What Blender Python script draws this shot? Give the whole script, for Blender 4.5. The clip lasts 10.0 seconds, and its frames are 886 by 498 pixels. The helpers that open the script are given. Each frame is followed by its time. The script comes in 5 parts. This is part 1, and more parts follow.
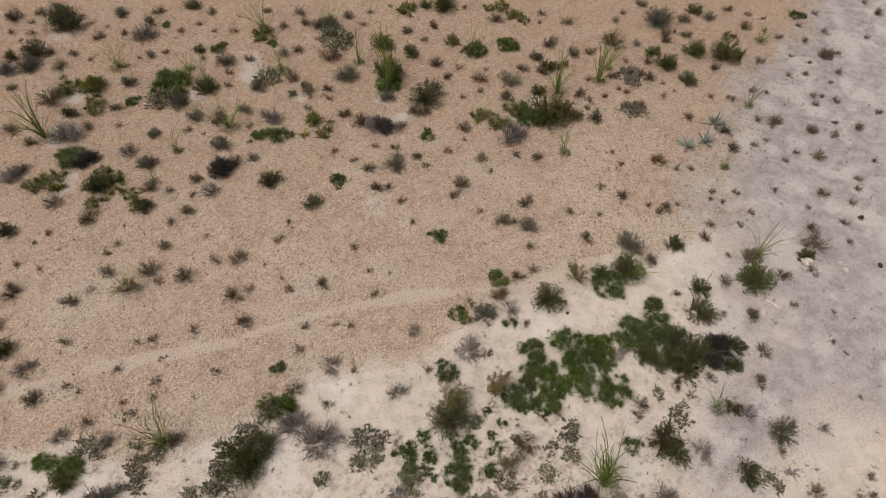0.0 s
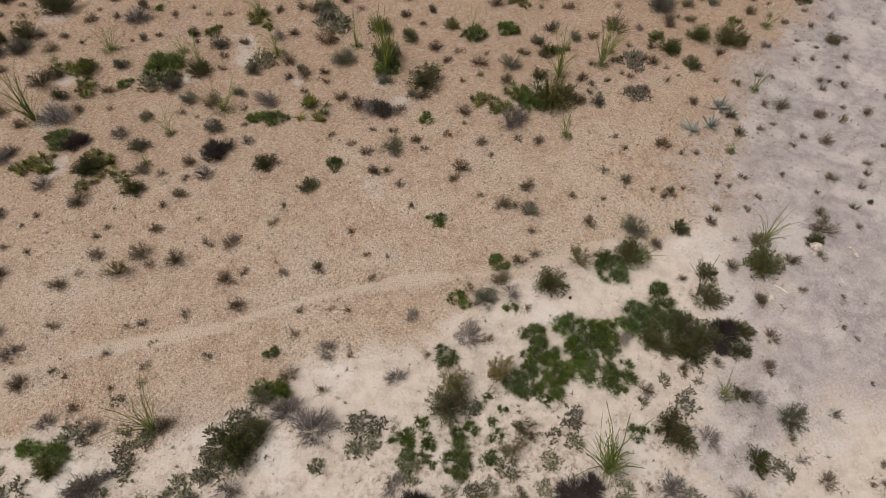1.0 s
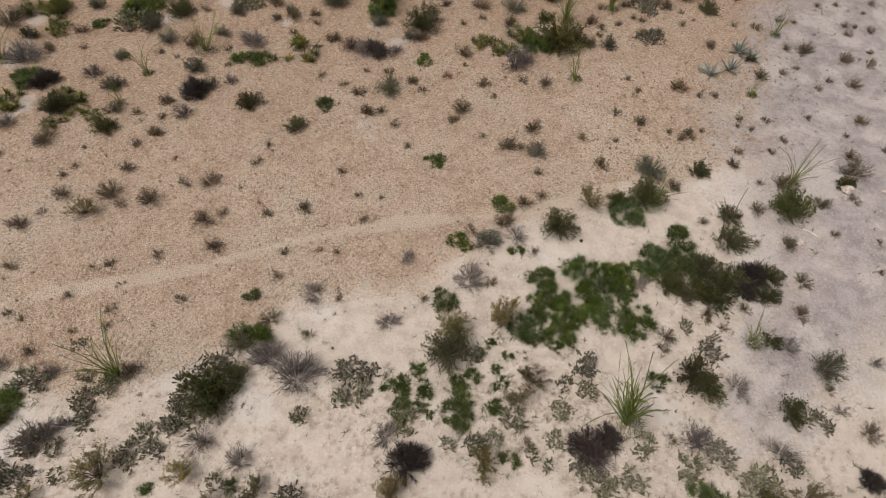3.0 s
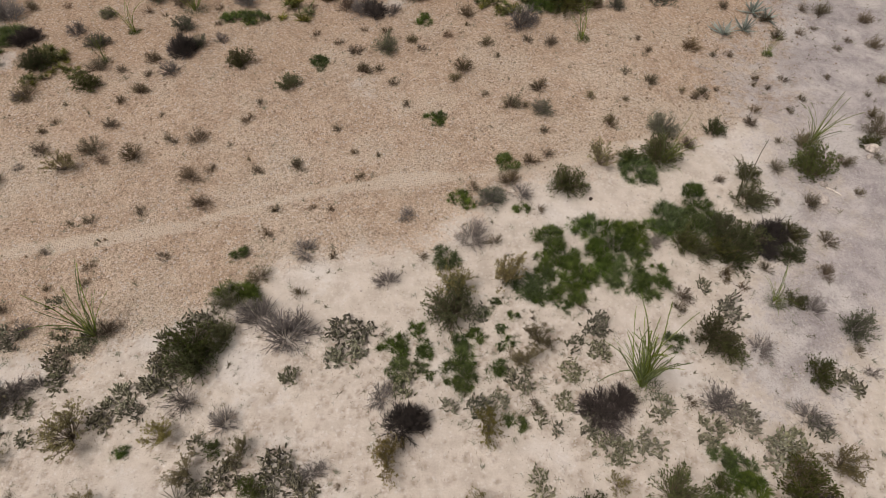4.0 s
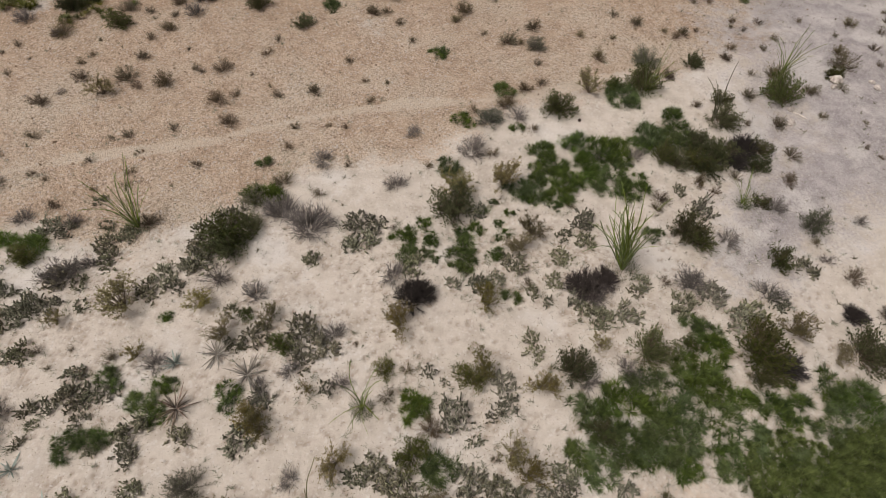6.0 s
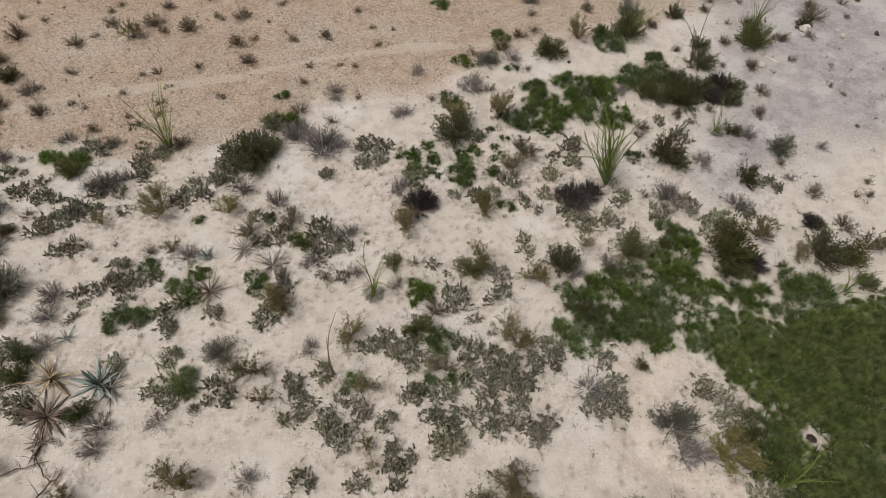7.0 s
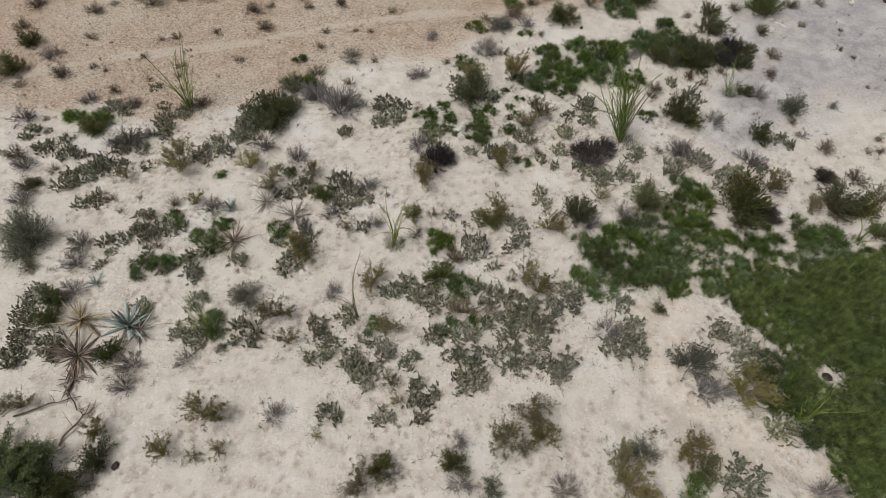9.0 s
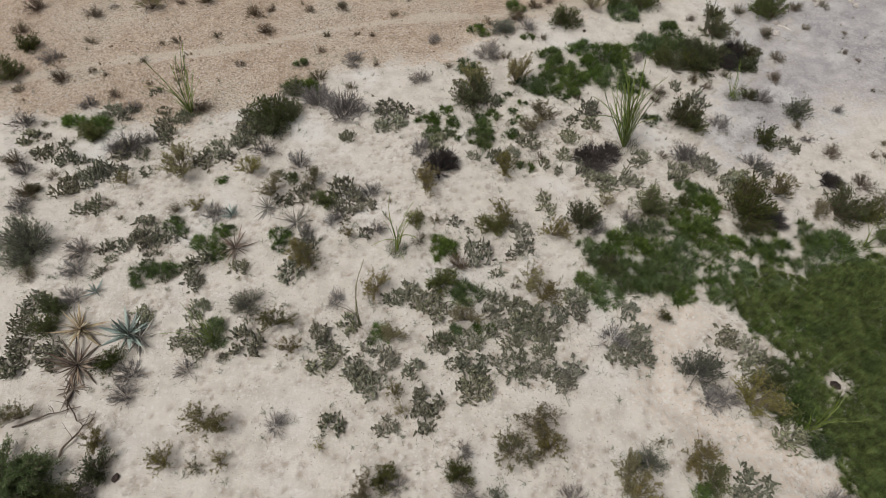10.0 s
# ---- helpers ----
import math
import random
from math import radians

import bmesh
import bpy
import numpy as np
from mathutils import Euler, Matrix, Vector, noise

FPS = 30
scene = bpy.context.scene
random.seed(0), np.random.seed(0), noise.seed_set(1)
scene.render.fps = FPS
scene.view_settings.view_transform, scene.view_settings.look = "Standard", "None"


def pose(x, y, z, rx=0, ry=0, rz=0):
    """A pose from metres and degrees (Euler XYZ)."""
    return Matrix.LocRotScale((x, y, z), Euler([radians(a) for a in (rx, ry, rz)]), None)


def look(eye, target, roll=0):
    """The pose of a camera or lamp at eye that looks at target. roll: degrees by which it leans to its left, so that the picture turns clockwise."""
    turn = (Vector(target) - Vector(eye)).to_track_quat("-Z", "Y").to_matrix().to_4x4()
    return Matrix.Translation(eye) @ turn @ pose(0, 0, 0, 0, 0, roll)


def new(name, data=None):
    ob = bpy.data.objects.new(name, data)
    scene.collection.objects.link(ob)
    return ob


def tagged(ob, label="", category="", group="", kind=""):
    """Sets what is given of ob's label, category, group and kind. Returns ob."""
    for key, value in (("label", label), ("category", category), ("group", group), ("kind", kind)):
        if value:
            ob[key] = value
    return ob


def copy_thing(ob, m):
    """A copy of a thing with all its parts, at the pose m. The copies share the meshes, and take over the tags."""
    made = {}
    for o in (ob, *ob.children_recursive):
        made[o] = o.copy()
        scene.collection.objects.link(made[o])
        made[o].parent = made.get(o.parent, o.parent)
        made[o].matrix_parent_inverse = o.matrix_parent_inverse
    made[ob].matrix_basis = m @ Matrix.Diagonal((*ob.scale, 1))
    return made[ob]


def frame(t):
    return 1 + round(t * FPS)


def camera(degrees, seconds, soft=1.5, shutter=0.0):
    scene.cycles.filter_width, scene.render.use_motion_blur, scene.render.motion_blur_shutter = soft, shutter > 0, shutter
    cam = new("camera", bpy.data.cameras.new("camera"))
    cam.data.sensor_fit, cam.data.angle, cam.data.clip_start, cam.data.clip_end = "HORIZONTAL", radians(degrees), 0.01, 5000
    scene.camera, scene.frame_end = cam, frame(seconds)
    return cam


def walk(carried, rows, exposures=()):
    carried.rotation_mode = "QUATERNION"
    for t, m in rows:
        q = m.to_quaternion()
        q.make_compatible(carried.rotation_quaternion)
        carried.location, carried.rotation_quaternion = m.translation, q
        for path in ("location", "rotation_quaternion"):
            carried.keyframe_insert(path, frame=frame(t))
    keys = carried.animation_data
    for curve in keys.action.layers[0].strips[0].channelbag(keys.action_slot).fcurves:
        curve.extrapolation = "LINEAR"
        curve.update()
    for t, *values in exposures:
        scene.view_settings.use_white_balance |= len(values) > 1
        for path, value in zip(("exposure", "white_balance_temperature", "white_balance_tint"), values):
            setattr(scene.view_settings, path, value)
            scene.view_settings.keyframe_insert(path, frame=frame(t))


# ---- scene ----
cam = camera(77.0, 10.0, soft=0.65)
PATH = [
    (0, (0.094, 0.26, 28.006), (0.13, 1.391, 26.357), 2.6),
    (0.5, (0.081, 0.153, 27.441), (0.118, 1.285, 25.793), 2.7),
    (1, (0.128, -0.021, 26.711), (0.167, 1.111, 25.062), 2.8),
    (1.5, (0.173, -0.296, 25.553), (0.213, 0.836, 23.905), 2.9),
    (2, (0.179, -0.483, 24.753), (0.222, 0.646, 23.103), 3.0),
    (2.2, (0.218, -0.523, 24.533), (0.261, 0.604, 22.882), 3.2),
    (3.5, (0.262, -1.507, 21.29), (0.305, -0.372, 19.644), 3.1),
    (4, (0.311, -1.82, 20.231), (0.352, -0.684, 18.585), 3.0),
    (4.5, (0.338, -2.192, 19.931), (0.38, -1.056, 18.285), 3.0),
    (5, (0.29, -3.281, 19.966), (0.331, -2.143, 18.322), 3.0),
    (6.3, (0.103, -8.503, 20.15), (0.15, -7.376, 18.499), 3.2),
    (6.5, (0.103, -9.651, 20.12), (0.151, -8.52, 18.471), 3.1),
    (7, (0.019, -11.798, 20.107), (0.068, -10.667, 18.459), 3.3),
    (7.5, (-0.203, -13.148, 19.993), (-0.154, -12.014, 18.346), 3.3),
    (8, (-0.45, -13.828, 19.755), (-0.403, -12.694, 18.109), 3.2),
    (8.5, (-0.588, -14.039, 19.448), (-0.544, -12.904, 17.802), 3.0),
    (9, (-0.692, -13.797, 19.222), (-0.649, -12.664, 17.574), 2.9),
    (9.5, (-0.777, -13.501, 19.161), (-0.733, -12.368, 17.513), 2.9),
    (10, (-0.854, -13.453, 19.173), (-0.809, -12.319, 17.526), 2.9),
]
walk(cam, [(t, look(eye, target, roll)) for t, eye, target, roll in PATH], [(0, -0.13, 7150, 16), (5.0, -0.15, 7150, 16), (8.5, -0.1, 6450, 8), (10, -0.1, 6450, 8)])

# ---- light: a hazy bright overcast, with a weak wide sun high on the left ----
SUN_UP, SUN_TURN = 62.0, 250.0  # degrees: height, and bearing clockwise from +y
world = bpy.data.worlds.new("overcast_sky")
scene.world = world
world.use_nodes = True
wn, wl = world.node_tree.nodes, world.node_tree.links
sky = wn.new("ShaderNodeTexSky")
sky.sky_type, sky.sun_disc = "NISHITA", False
sky.sun_elevation, sky.sun_rotation = radians(SUN_UP), radians(SUN_TURN)
sky.air_density, sky.dust_density, sky.ozone_density = 0.8, 6.0, 0.6
veil = wn.new("ShaderNodeHueSaturation")  # cloud takes most of the blue out of the sky
veil.inputs["Saturation"].default_value = 0.08
wl.new(sky.outputs[0], veil.inputs["Color"])
wl.new(veil.outputs[0], wn["Background"].inputs["Color"])
wn["Background"].inputs["Strength"].default_value = 0.1

sun_data = bpy.data.lights.new("sun", "SUN")
sun_data.energy, sun_data.angle, sun_data.color = 1.5, radians(14), (1.0, 0.96, 0.9)
sun = new("sun", sun_data)
_b = radians(SUN_TURN)
_e = radians(SUN_UP)
sun.matrix_basis = look((60 * math.sin(_b) * math.cos(_e), 60 * math.cos(_b) * math.cos(_e), 60 * math.sin(_e)), (0, 0, 0))


# ---- materials ----
def nodes_of(name):
    m = bpy.data.materials.new(name)
    m.use_nodes = True
    nt = m.node_tree
    return m, nt, nt.nodes["Principled BSDF"]


def add(nt, kind, **values):
    n = nt.nodes.new("ShaderNode" + kind)
    for k, v in values.items():
        if k in ("noise_dimensions",):
            n.noise_dimensions = v
        elif k == "operation":
            n.operation = v
        elif k == "blend_type":
            n.blend_type = v
        elif k == "feature":
            n.feature = v
        elif k == "attribute_name":
            n.attribute_name = v
        else:
            n.inputs[k.replace("_", " ")].default_value = v
    return n


def mixed(nt, fac, a, b, blend="MIX"):
    """A colour mix; fac, a and b are sockets or plain values."""
    n = nt.nodes.new("ShaderNodeMix")
    n.data_type, n.blend_type = "RGBA", blend
    for socket, value in ((n.inputs[0], fac), (n.inputs[6], a), (n.inputs[7], b)):
        if isinstance(value, bpy.types.NodeSocket):
            nt.links.new(value, socket)
        elif isinstance(value, (int, float)):
            socket.default_value = value
        else:
            socket.default_value = (*value, 1)
    return n.outputs[2]


def step(nt, value, low, high, a=0.0, b=1.0):
    n = nt.nodes.new("ShaderNodeMapRange")
    n.interpolation_type = "SMOOTHSTEP"
    nt.links.new(value, n.inputs["Value"])
    for k, v in zip(("From Min", "From Max", "To Min", "To Max"), (low, high, a, b)):
        n.inputs[k].default_value = v
    return n.outputs[0]


def maths(nt, op, a, b):
    n = nt.nodes.new("ShaderNodeMath")
    n.operation = op
    for socket, value in zip(n.inputs, (a, b)):
        if isinstance(value, bpy.types.NodeSocket):
            nt.links.new(value, socket)
        else:
            socket.default_value = value
    return n.outputs[0]


def leaf_material(name, light, dark, rough=0.75, through_light=0.25, hue=0.025, scale=9.0):
    """Foliage: varies from plant to plant, from leaf to leaf and in soft patches."""
    m, nt, bsdf = nodes_of(name)
    info = nt.nodes.new("ShaderNodeObjectInfo")
    geo = nt.nodes.new("ShaderNodeNewGeometry")
    tex = nt.nodes.new("ShaderNodeTexCoord")
    patch = add(nt, "TexNoise", Scale=scale, Detail=3.0)
    nt.links.new(tex.outputs["Object"], patch.inputs["Vector"])
    blend = maths(nt, "ADD", maths(nt, "MULTIPLY", geo.outputs["Random Per Island"], 0.55), maths(nt, "MULTIPLY", step(nt, patch.outputs[0], 0.35, 0.65), 0.45))
    colour = mixed(nt, blend, dark, light)
    hsv = nt.nodes.new("ShaderNodeHueSaturation")
    nt.links.new(colour, hsv.inputs["Color"])
    nt.links.new(step(nt, info.outputs["Random"], 0, 1, 0.5 - hue, 0.5 + hue), hsv.inputs["Hue"])
    other = maths(nt, "FRACT", maths(nt, "MULTIPLY", info.outputs["Random"], 7.31), 0.0)
    nt.links.new(step(nt, other, 0, 1, 0.72, 1.28), hsv.inputs["Value"])
    third = maths(nt, "FRACT", maths(nt, "MULTIPLY", info.outputs["Random"], 13.7), 0.0)
    nt.links.new(step(nt, third, 0, 1, 0.75, 1.15), hsv.inputs["Saturation"])
    nt.links.new(hsv.outputs[0], bsdf.inputs["Base Color"])
    bsdf.inputs["Roughness"].default_value = rough
    bsdf.inputs["Specular IOR Level"].default_value = 0.1
    if through_light:
        trans = nt.nodes.new("ShaderNodeBsdfTranslucent")
        nt.links.new(hsv.outputs[0], trans.inputs["Color"])
        mix = nt.nodes.new("ShaderNodeMixShader")
        mix.inputs[0].default_value = through_light
        nt.links.new(bsdf.outputs[0], mix.inputs[1])
        nt.links.new(trans.outputs[0], mix.inputs[2])
        nt.links.new(mix.outputs[0], nt.nodes["Material Output"].inputs["Surface"])
    return m


def solid_material(name, light, dark, rough=0.85, scale=14.0, bump=0.3):
    """Bark, stone, dead wood: two-scale mottling and relief."""
    m, nt, bsdf = nodes_of(name)
    tex = nt.nodes.new("ShaderNodeTexCoord")
    info = nt.nodes.new("ShaderNodeObjectInfo")
    big = add(nt, "TexNoise", Scale=scale, Detail=4.0)
    fine = add(nt, "TexNoise", Scale=scale * 6, Detail=4.0)
    for n in (big, fine):
        nt.links.new(tex.outputs["Object"], n.inputs["Vector"])
    colour = mixed(nt, step(nt, big.outputs[0], 0.32, 0.68), dark, light)
    colour = mixed(nt, step(nt, fine.outputs[0], 0.5, 0.72, 0, 0.55), colour, dark)
    hsv = nt.nodes.new("ShaderNodeHueSaturation")
    nt.links.new(colour, hsv.inputs["Color"])
    nt.links.new(step(nt, info.outputs["Random"], 0, 1, 0.8, 1.2), hsv.inputs["Value"])
    nt.links.new(hsv.outputs[0], bsdf.inputs["Base Color"])
    bsdf.inputs["Roughness"].default_value = rough
    bsdf.inputs["Specular IOR Level"].default_value = 0.2
    b = add(nt, "Bump", Strength=bump, Distance=0.02)
    nt.links.new(fine.outputs[0], b.inputs["Height"])
    nt.links.new(b.outputs[0], bsdf.inputs["Normal"])
    return m


def ground_material():
    m, nt, bsdf = nodes_of("desert_soil")
    tex = nt.nodes.new("ShaderNodeTexCoord")
    place = tex.outputs["Object"]

    def tn(scale, detail=4.0, rough=0.55):
        n = add(nt, "TexNoise", Scale=scale, Detail=detail, Roughness=rough)
        nt.links.new(place, n.inputs["Vector"])
        return n.outputs[0]

    warp = add(nt, "TexNoise", Scale=13.0, Detail=3.0)
    nt.links.new(place, warp.inputs["Vector"])
    bent = nt.nodes.new("ShaderNodeVectorMath")
    bent.operation = "MULTIPLY_ADD"
    nt.links.new(warp.outputs["Color"], bent.inputs[0])
    bent.inputs[1].default_value = (0.14, 0.14, 0.14)
    nt.links.new(place, bent.inputs[2])

    def cells(scale):
        n = add(nt, "TexVoronoi", Scale=scale, Randomness=1.0)
        nt.links.new(bent.outputs[0], n.inputs["Vector"])
        return n

    def zone(name):
        n = nt.nodes.new("ShaderNodeAttribute")
        n.attribute_name = name
        return n.outputs["Fac"]

    broad, mid, fine, grit = tn(0.22, 4.0), tn(1.3, 5.0), tn(7.0, 5.0), tn(38.0, 3.0)
    coarse, small = cells(12.0), cells(24.0)
    # pale caliche sand
    sand = mixed(nt, step(nt, mid, 0.30, 0.62, 0.25, 1.0), SAND_DARK, SAND)
    sand = mixed(nt, step(nt, broad, 0.5, 0.72, 0, 0.6), sand, CHALK)
    sand = mixed(nt, step(nt, fine, 0.58, 0.76, 0, 0.3), sand, SAND_DARK)
    # trampled streaks of darker soil
    dark_mask = maths(nt, "MULTIPLY", step(nt, tn(0.75, 6.0, 0.65), 0.53, 0.66), step(nt, fine, 0.40, 0.58, 0.15, 0.8))
    sand = mixed(nt, maths(nt, "MULTIPLY", dark_mask, 0.62), sand, STREAK_AND_PIT)
    # tan gravel
    gravel = mixed(nt, step(nt, mid, 0.34, 0.68), GRAVEL_RED, GRAVEL)
    gravel = mixed(nt, step(nt, broad, 0.44, 0.64, 0, 0.8), gravel, GRAVEL_PALE)
    gravel = mixed(nt, step(nt, tn(0.5, 4.0), 0.52, 0.7, 0, 0.6), gravel, GRAVEL_RED)
    gravel = mixed(nt, maths(nt, "MULTIPLY", zone("ochre"), step(nt, mid, 0.3, 0.6, 0.4, 0.85)), gravel, OCHRE)
    speck = nt.nodes.new("ShaderNodeSeparateColor")
    nt.links.new(coarse.outputs["Color"], speck.inputs[0])
    speck2 = nt.nodes.new("ShaderNodeSeparateColor")
    nt.links.new(small.outputs["Color"], speck2.inputs[0])
    gravel = mixed(nt, step(nt, speck.outputs[0], 0.5, 1.0, 0, 0.6), gravel, GRAVEL_LIGHT)
    gravel = mixed(nt, step(nt, speck.outputs[1], 0.7, 1.0, 0, 0.55), gravel, GRAVEL_DARK)
    gravel = mixed(nt, step(nt, speck2.outputs[0], 0.6, 1.0, 0, 0.5), gravel, GRAVEL_DARK)
    # grey wash of the dirt road
    wash = mixed(nt, step(nt, mid, 0.35, 0.66), WASH_DARK, WASH)
    wash = mixed(nt, step(nt, tn(0.33, 5.0, 0.6), 0.48, 0.62, 0, 0.7), wash, CHALK)
    wash = mixed(nt, step(nt, speck2.outputs[1], 0.7, 1.0, 0, 0.4), wash, CHALK)
    wash = mixed(nt, step(nt, fine, 0.52, 0.72, 0, 0.35), wash, WASH_DARK)
    wash = mixed(nt, step(nt, speck.outputs[2], 0.7, 1.0, 0, 0.45), wash, WASH_DARK)
    edge = maths(nt, "ADD", maths(nt, "MULTIPLY", maths(nt, "SUBTRACT", mid, 0.5), 0.9), maths(nt, "MULTIPLY", maths(nt, "SUBTRACT", fine, 0.5), 0.6))
    is_gravel = step(nt, maths(nt, "ADD", zone("gravel"), edge), 0.3, 0.7)
    is_wash = step(nt, maths(nt, "ADD", zone("wash"), edge), 0.25, 0.75)
    is_trail = step(nt, maths(nt, "ADD", zone("trail"), maths(nt, "MULTIPLY", edge, 0.8)), 0.35, 0.7)
    is_chalk = step(nt, maths(nt, "ADD", zone("chalk"), edge), 0.4, 0.7)
    is_rust = step(nt, maths(nt, "ADD", zone("rust"), edge), 0.4, 0.7)
    # the sand colour goes darker inside the pits of the hoof prints
    sand = mixed(nt, maths(nt, "MULTIPLY", zone("print_pit"), step(nt, fine, 0.35, 0.6, 0.4, 0.95)), sand, STREAK_AND_PIT)
    colour = mixed(nt, is_gravel, sand, gravel)
    colour = mixed(nt, is_wash, colour, wash)
    colour = mixed(nt, maths(nt, "MULTIPLY", is_chalk, 0.6), colour, CHALK)
    colour = mixed(nt, maths(nt, "MULTIPLY", is_rust, maths(nt, "MULTIPLY", step(nt, fine, 0.4, 0.6), 0.4)), colour, GRAVEL)
    colour = mixed(nt, maths(nt, "MULTIPLY", is_trail, 0.75), colour, TRAIL)
    # crumbs of dark organic grit and pale chips everywhere
    stony = maths(nt, "MAXIMUM", is_gravel, is_wash)
    stony = step(nt, stony, 0.0, 1.0, 0.08, 1.0)
    colour = mixed(nt, maths(nt, "MULTIPLY", stony, step(nt, speck2.outputs[2], 0.7, 1.0, 0, 0.35)), colour, GRIT)
    colour = mixed(nt, step(nt, speck.outputs[2], 0.82, 1.0, 0, 0.5), colour, CHALK)
    colour = mixed(nt, maths(nt, "MULTIPLY", stony, step(nt, grit, 0.6, 0.76, 0, 0.6)), colour, GRIT)
    nt.links.new(colour, bsdf.inputs["Base Color"])
    bsdf.inputs["Roughness"].default_value = 0.95
    bsdf.inputs["Specular IOR Level"].default_value = 0.12
    stones = maths(nt, "SUBTRACT", 0.5, coarse.outputs["Distance"])
    pebbles = maths(nt, "SUBTRACT", 0.5, small.outputs["Distance"])
    rough_up = maths(nt, "ADD", maths(nt, "MULTIPLY", stones, maths(nt, "MULTIPLY", is_gravel, 1.0)), maths(nt, "MULTIPLY", pebbles, maths(nt, "MULTIPLY", stony, 0.5)))
    height = maths(nt, "ADD", maths(nt, "MULTIPLY", rough_up, 0.06), maths(nt, "ADD", maths(nt, "MULTIPLY", fine, 0.05), maths(nt, "MULTIPLY", grit, 0.02)))
    b = add(nt, "Bump", Strength=0.9, Distance=1.0)
    nt.links.new(height, b.inputs["Height"])
    nt.links.new(b.outputs[0], bsdf.inputs["Normal"])
    return m


SAND, SAND_DARK, CHALK = (0.605, 0.548, 0.492), (0.46, 0.405, 0.352), (0.66, 0.635, 0.615)
GRAVEL, GRAVEL_RED, GRAVEL_PALE = (0.60, 0.475, 0.375), (0.485, 0.36, 0.268), (0.62, 0.53, 0.435)
GRAVEL_LIGHT, GRAVEL_DARK = (0.72, 0.60, 0.49), (0.15, 0.10, 0.072)
WASH, WASH_DARK = (0.485, 0.45, 0.452), (0.345, 0.315, 0.325)
OCHRE = (0.44, 0.305, 0.21)
STREAK_AND_PIT = (0.37, 0.305, 0.255)
TRAIL, GRIT = (0.63, 0.545, 0.455), (0.13, 0.10, 0.075)
SOIL = ground_material()
M = {
    "twig": solid_material("brown_twig", (0.20, 0.15, 0.11), (0.09, 0.065, 0.05)),
    "pale_twig": solid_material("tan_twig", (0.30, 0.25, 0.19), (0.13, 0.10, 0.075)),
    "grey_twig": leaf_material("grey_bare_twig", (0.28, 0.25, 0.235), (0.12, 0.105, 0.10), 0.85, 0.0, 0.01),
    "black_twig": leaf_material("dark_dead_twig", (0.09, 0.075, 0.07), (0.035, 0.03, 0.03), 0.85, 0.0, 0.01),
    "tuft": leaf_material("olive_brown_leaf", (0.25, 0.21, 0.135), (0.085, 0.07, 0.045)),
    "brown": leaf_material("brown_leaf", (0.22, 0.155, 0.09), (0.08, 0.055, 0.034)),
    "dark": leaf_material("dark_green_leaf", (0.165, 0.18, 0.068), (0.05, 0.058, 0.024), 0.65),
    "herb": leaf_material("fresh_green_leaf", (0.165, 0.222, 0.068), (0.028, 0.044, 0.015), 0.65, 0.3, 0.012),
    "mesquite": leaf_material("mesquite_leaflet", (0.21, 0.28, 0.105), (0.05, 0.072, 0.027), 0.65, 0.4, 0.0, 3.0),
    "turf": leaf_material("meadow_green_blade", (0.225, 0.30, 0.04), (0.01, 0.019, 0.002), 0.75, 0.28, 0.0, 3.6),
    "creosote": leaf_material("yellow_olive_leaf", (0.33, 0.29, 0.125), (0.10, 0.082, 0.035), 0.6, 0.35, 0.012),
    "cholla": leaf_material("grey_green_pad", (0.305, 0.295, 0.21), (0.075, 0.07, 0.05), 0.75, 0.0),
    "rosette": leaf_material("yellow_green_blade", (0.22, 0.215, 0.068), (0.055, 0.062, 0.02), 0.6, 0.1),
    "feather": leaf_material("sage_needle", (0.25, 0.255, 0.175), (0.10, 0.105, 0.07), 0.7),
    "agave": leaf_material("blue_green_agave_leaf", (0.37, 0.42, 0.385), (0.20, 0.245, 0.22), 0.55, 0.0, 0.01, 3.0),
    "agave_tan": leaf_material("straw_agave_leaf", (0.56, 0.46, 0.31), (0.17, 0.12, 0.08), 0.8, 0.0, 0.01, 3.0),
    "agave_dry": leaf_material("withered_agave_leaf", (0.33, 0.255, 0.2), (0.045, 0.03, 0.027), 0.85, 0.0, 0.01, 3.0),
    "agave_grey": leaf_material("grey_dry_agave_leaf", (0.36, 0.33, 0.29), (0.14, 0.125, 0.11), 0.85, 0.0, 0.01, 3.0),
    "cane": leaf_material("ocotillo_cane", (0.27, 0.33, 0.085), (0.09, 0.125, 0.03), 0.7, 0.0, 0.012, 5.0),
    "cane_bare": leaf_material("bare_ocotillo_cane", (0.21, 0.20, 0.12), (0.10, 0.09, 0.06), 0.7, 0.0, 0.012, 5.0),
    "stone": solid_material("pale_stone", (0.62, 0.57, 0.53), (0.38, 0.33, 0.30), 0.9, 9.0, 0.5),
    "brown_stone": solid_material("tan_stone", (0.45, 0.34, 0.25), (0.22, 0.155, 0.11), 0.9, 9.0, 0.5),
    "dark_stone": solid_material("dark_stone", (0.09, 0.065, 0.055), (0.03, 0.022, 0.02), 0.9, 9.0, 0.5),
    "dead_wood": solid_material("weathered_dead_wood", (0.20, 0.155, 0.12), (0.07, 0.052, 0.045), 0.9, 8.0, 0.5),
    "white_wood": solid_material("bleached_wood", (0.75, 0.71, 0.66), (0.55, 0.5, 0.45), 0.8, 8.0, 0.3),
    "litter": leaf_material("fallen_twig_litter", (0.33, 0.27, 0.21), (0.10, 0.08, 0.062), 0.9, 0.0),
}

# ---- ground: one sheet to the horizon ----
rng = np.random.default_rng(7)
LATTICE = rng.random((256, 256))


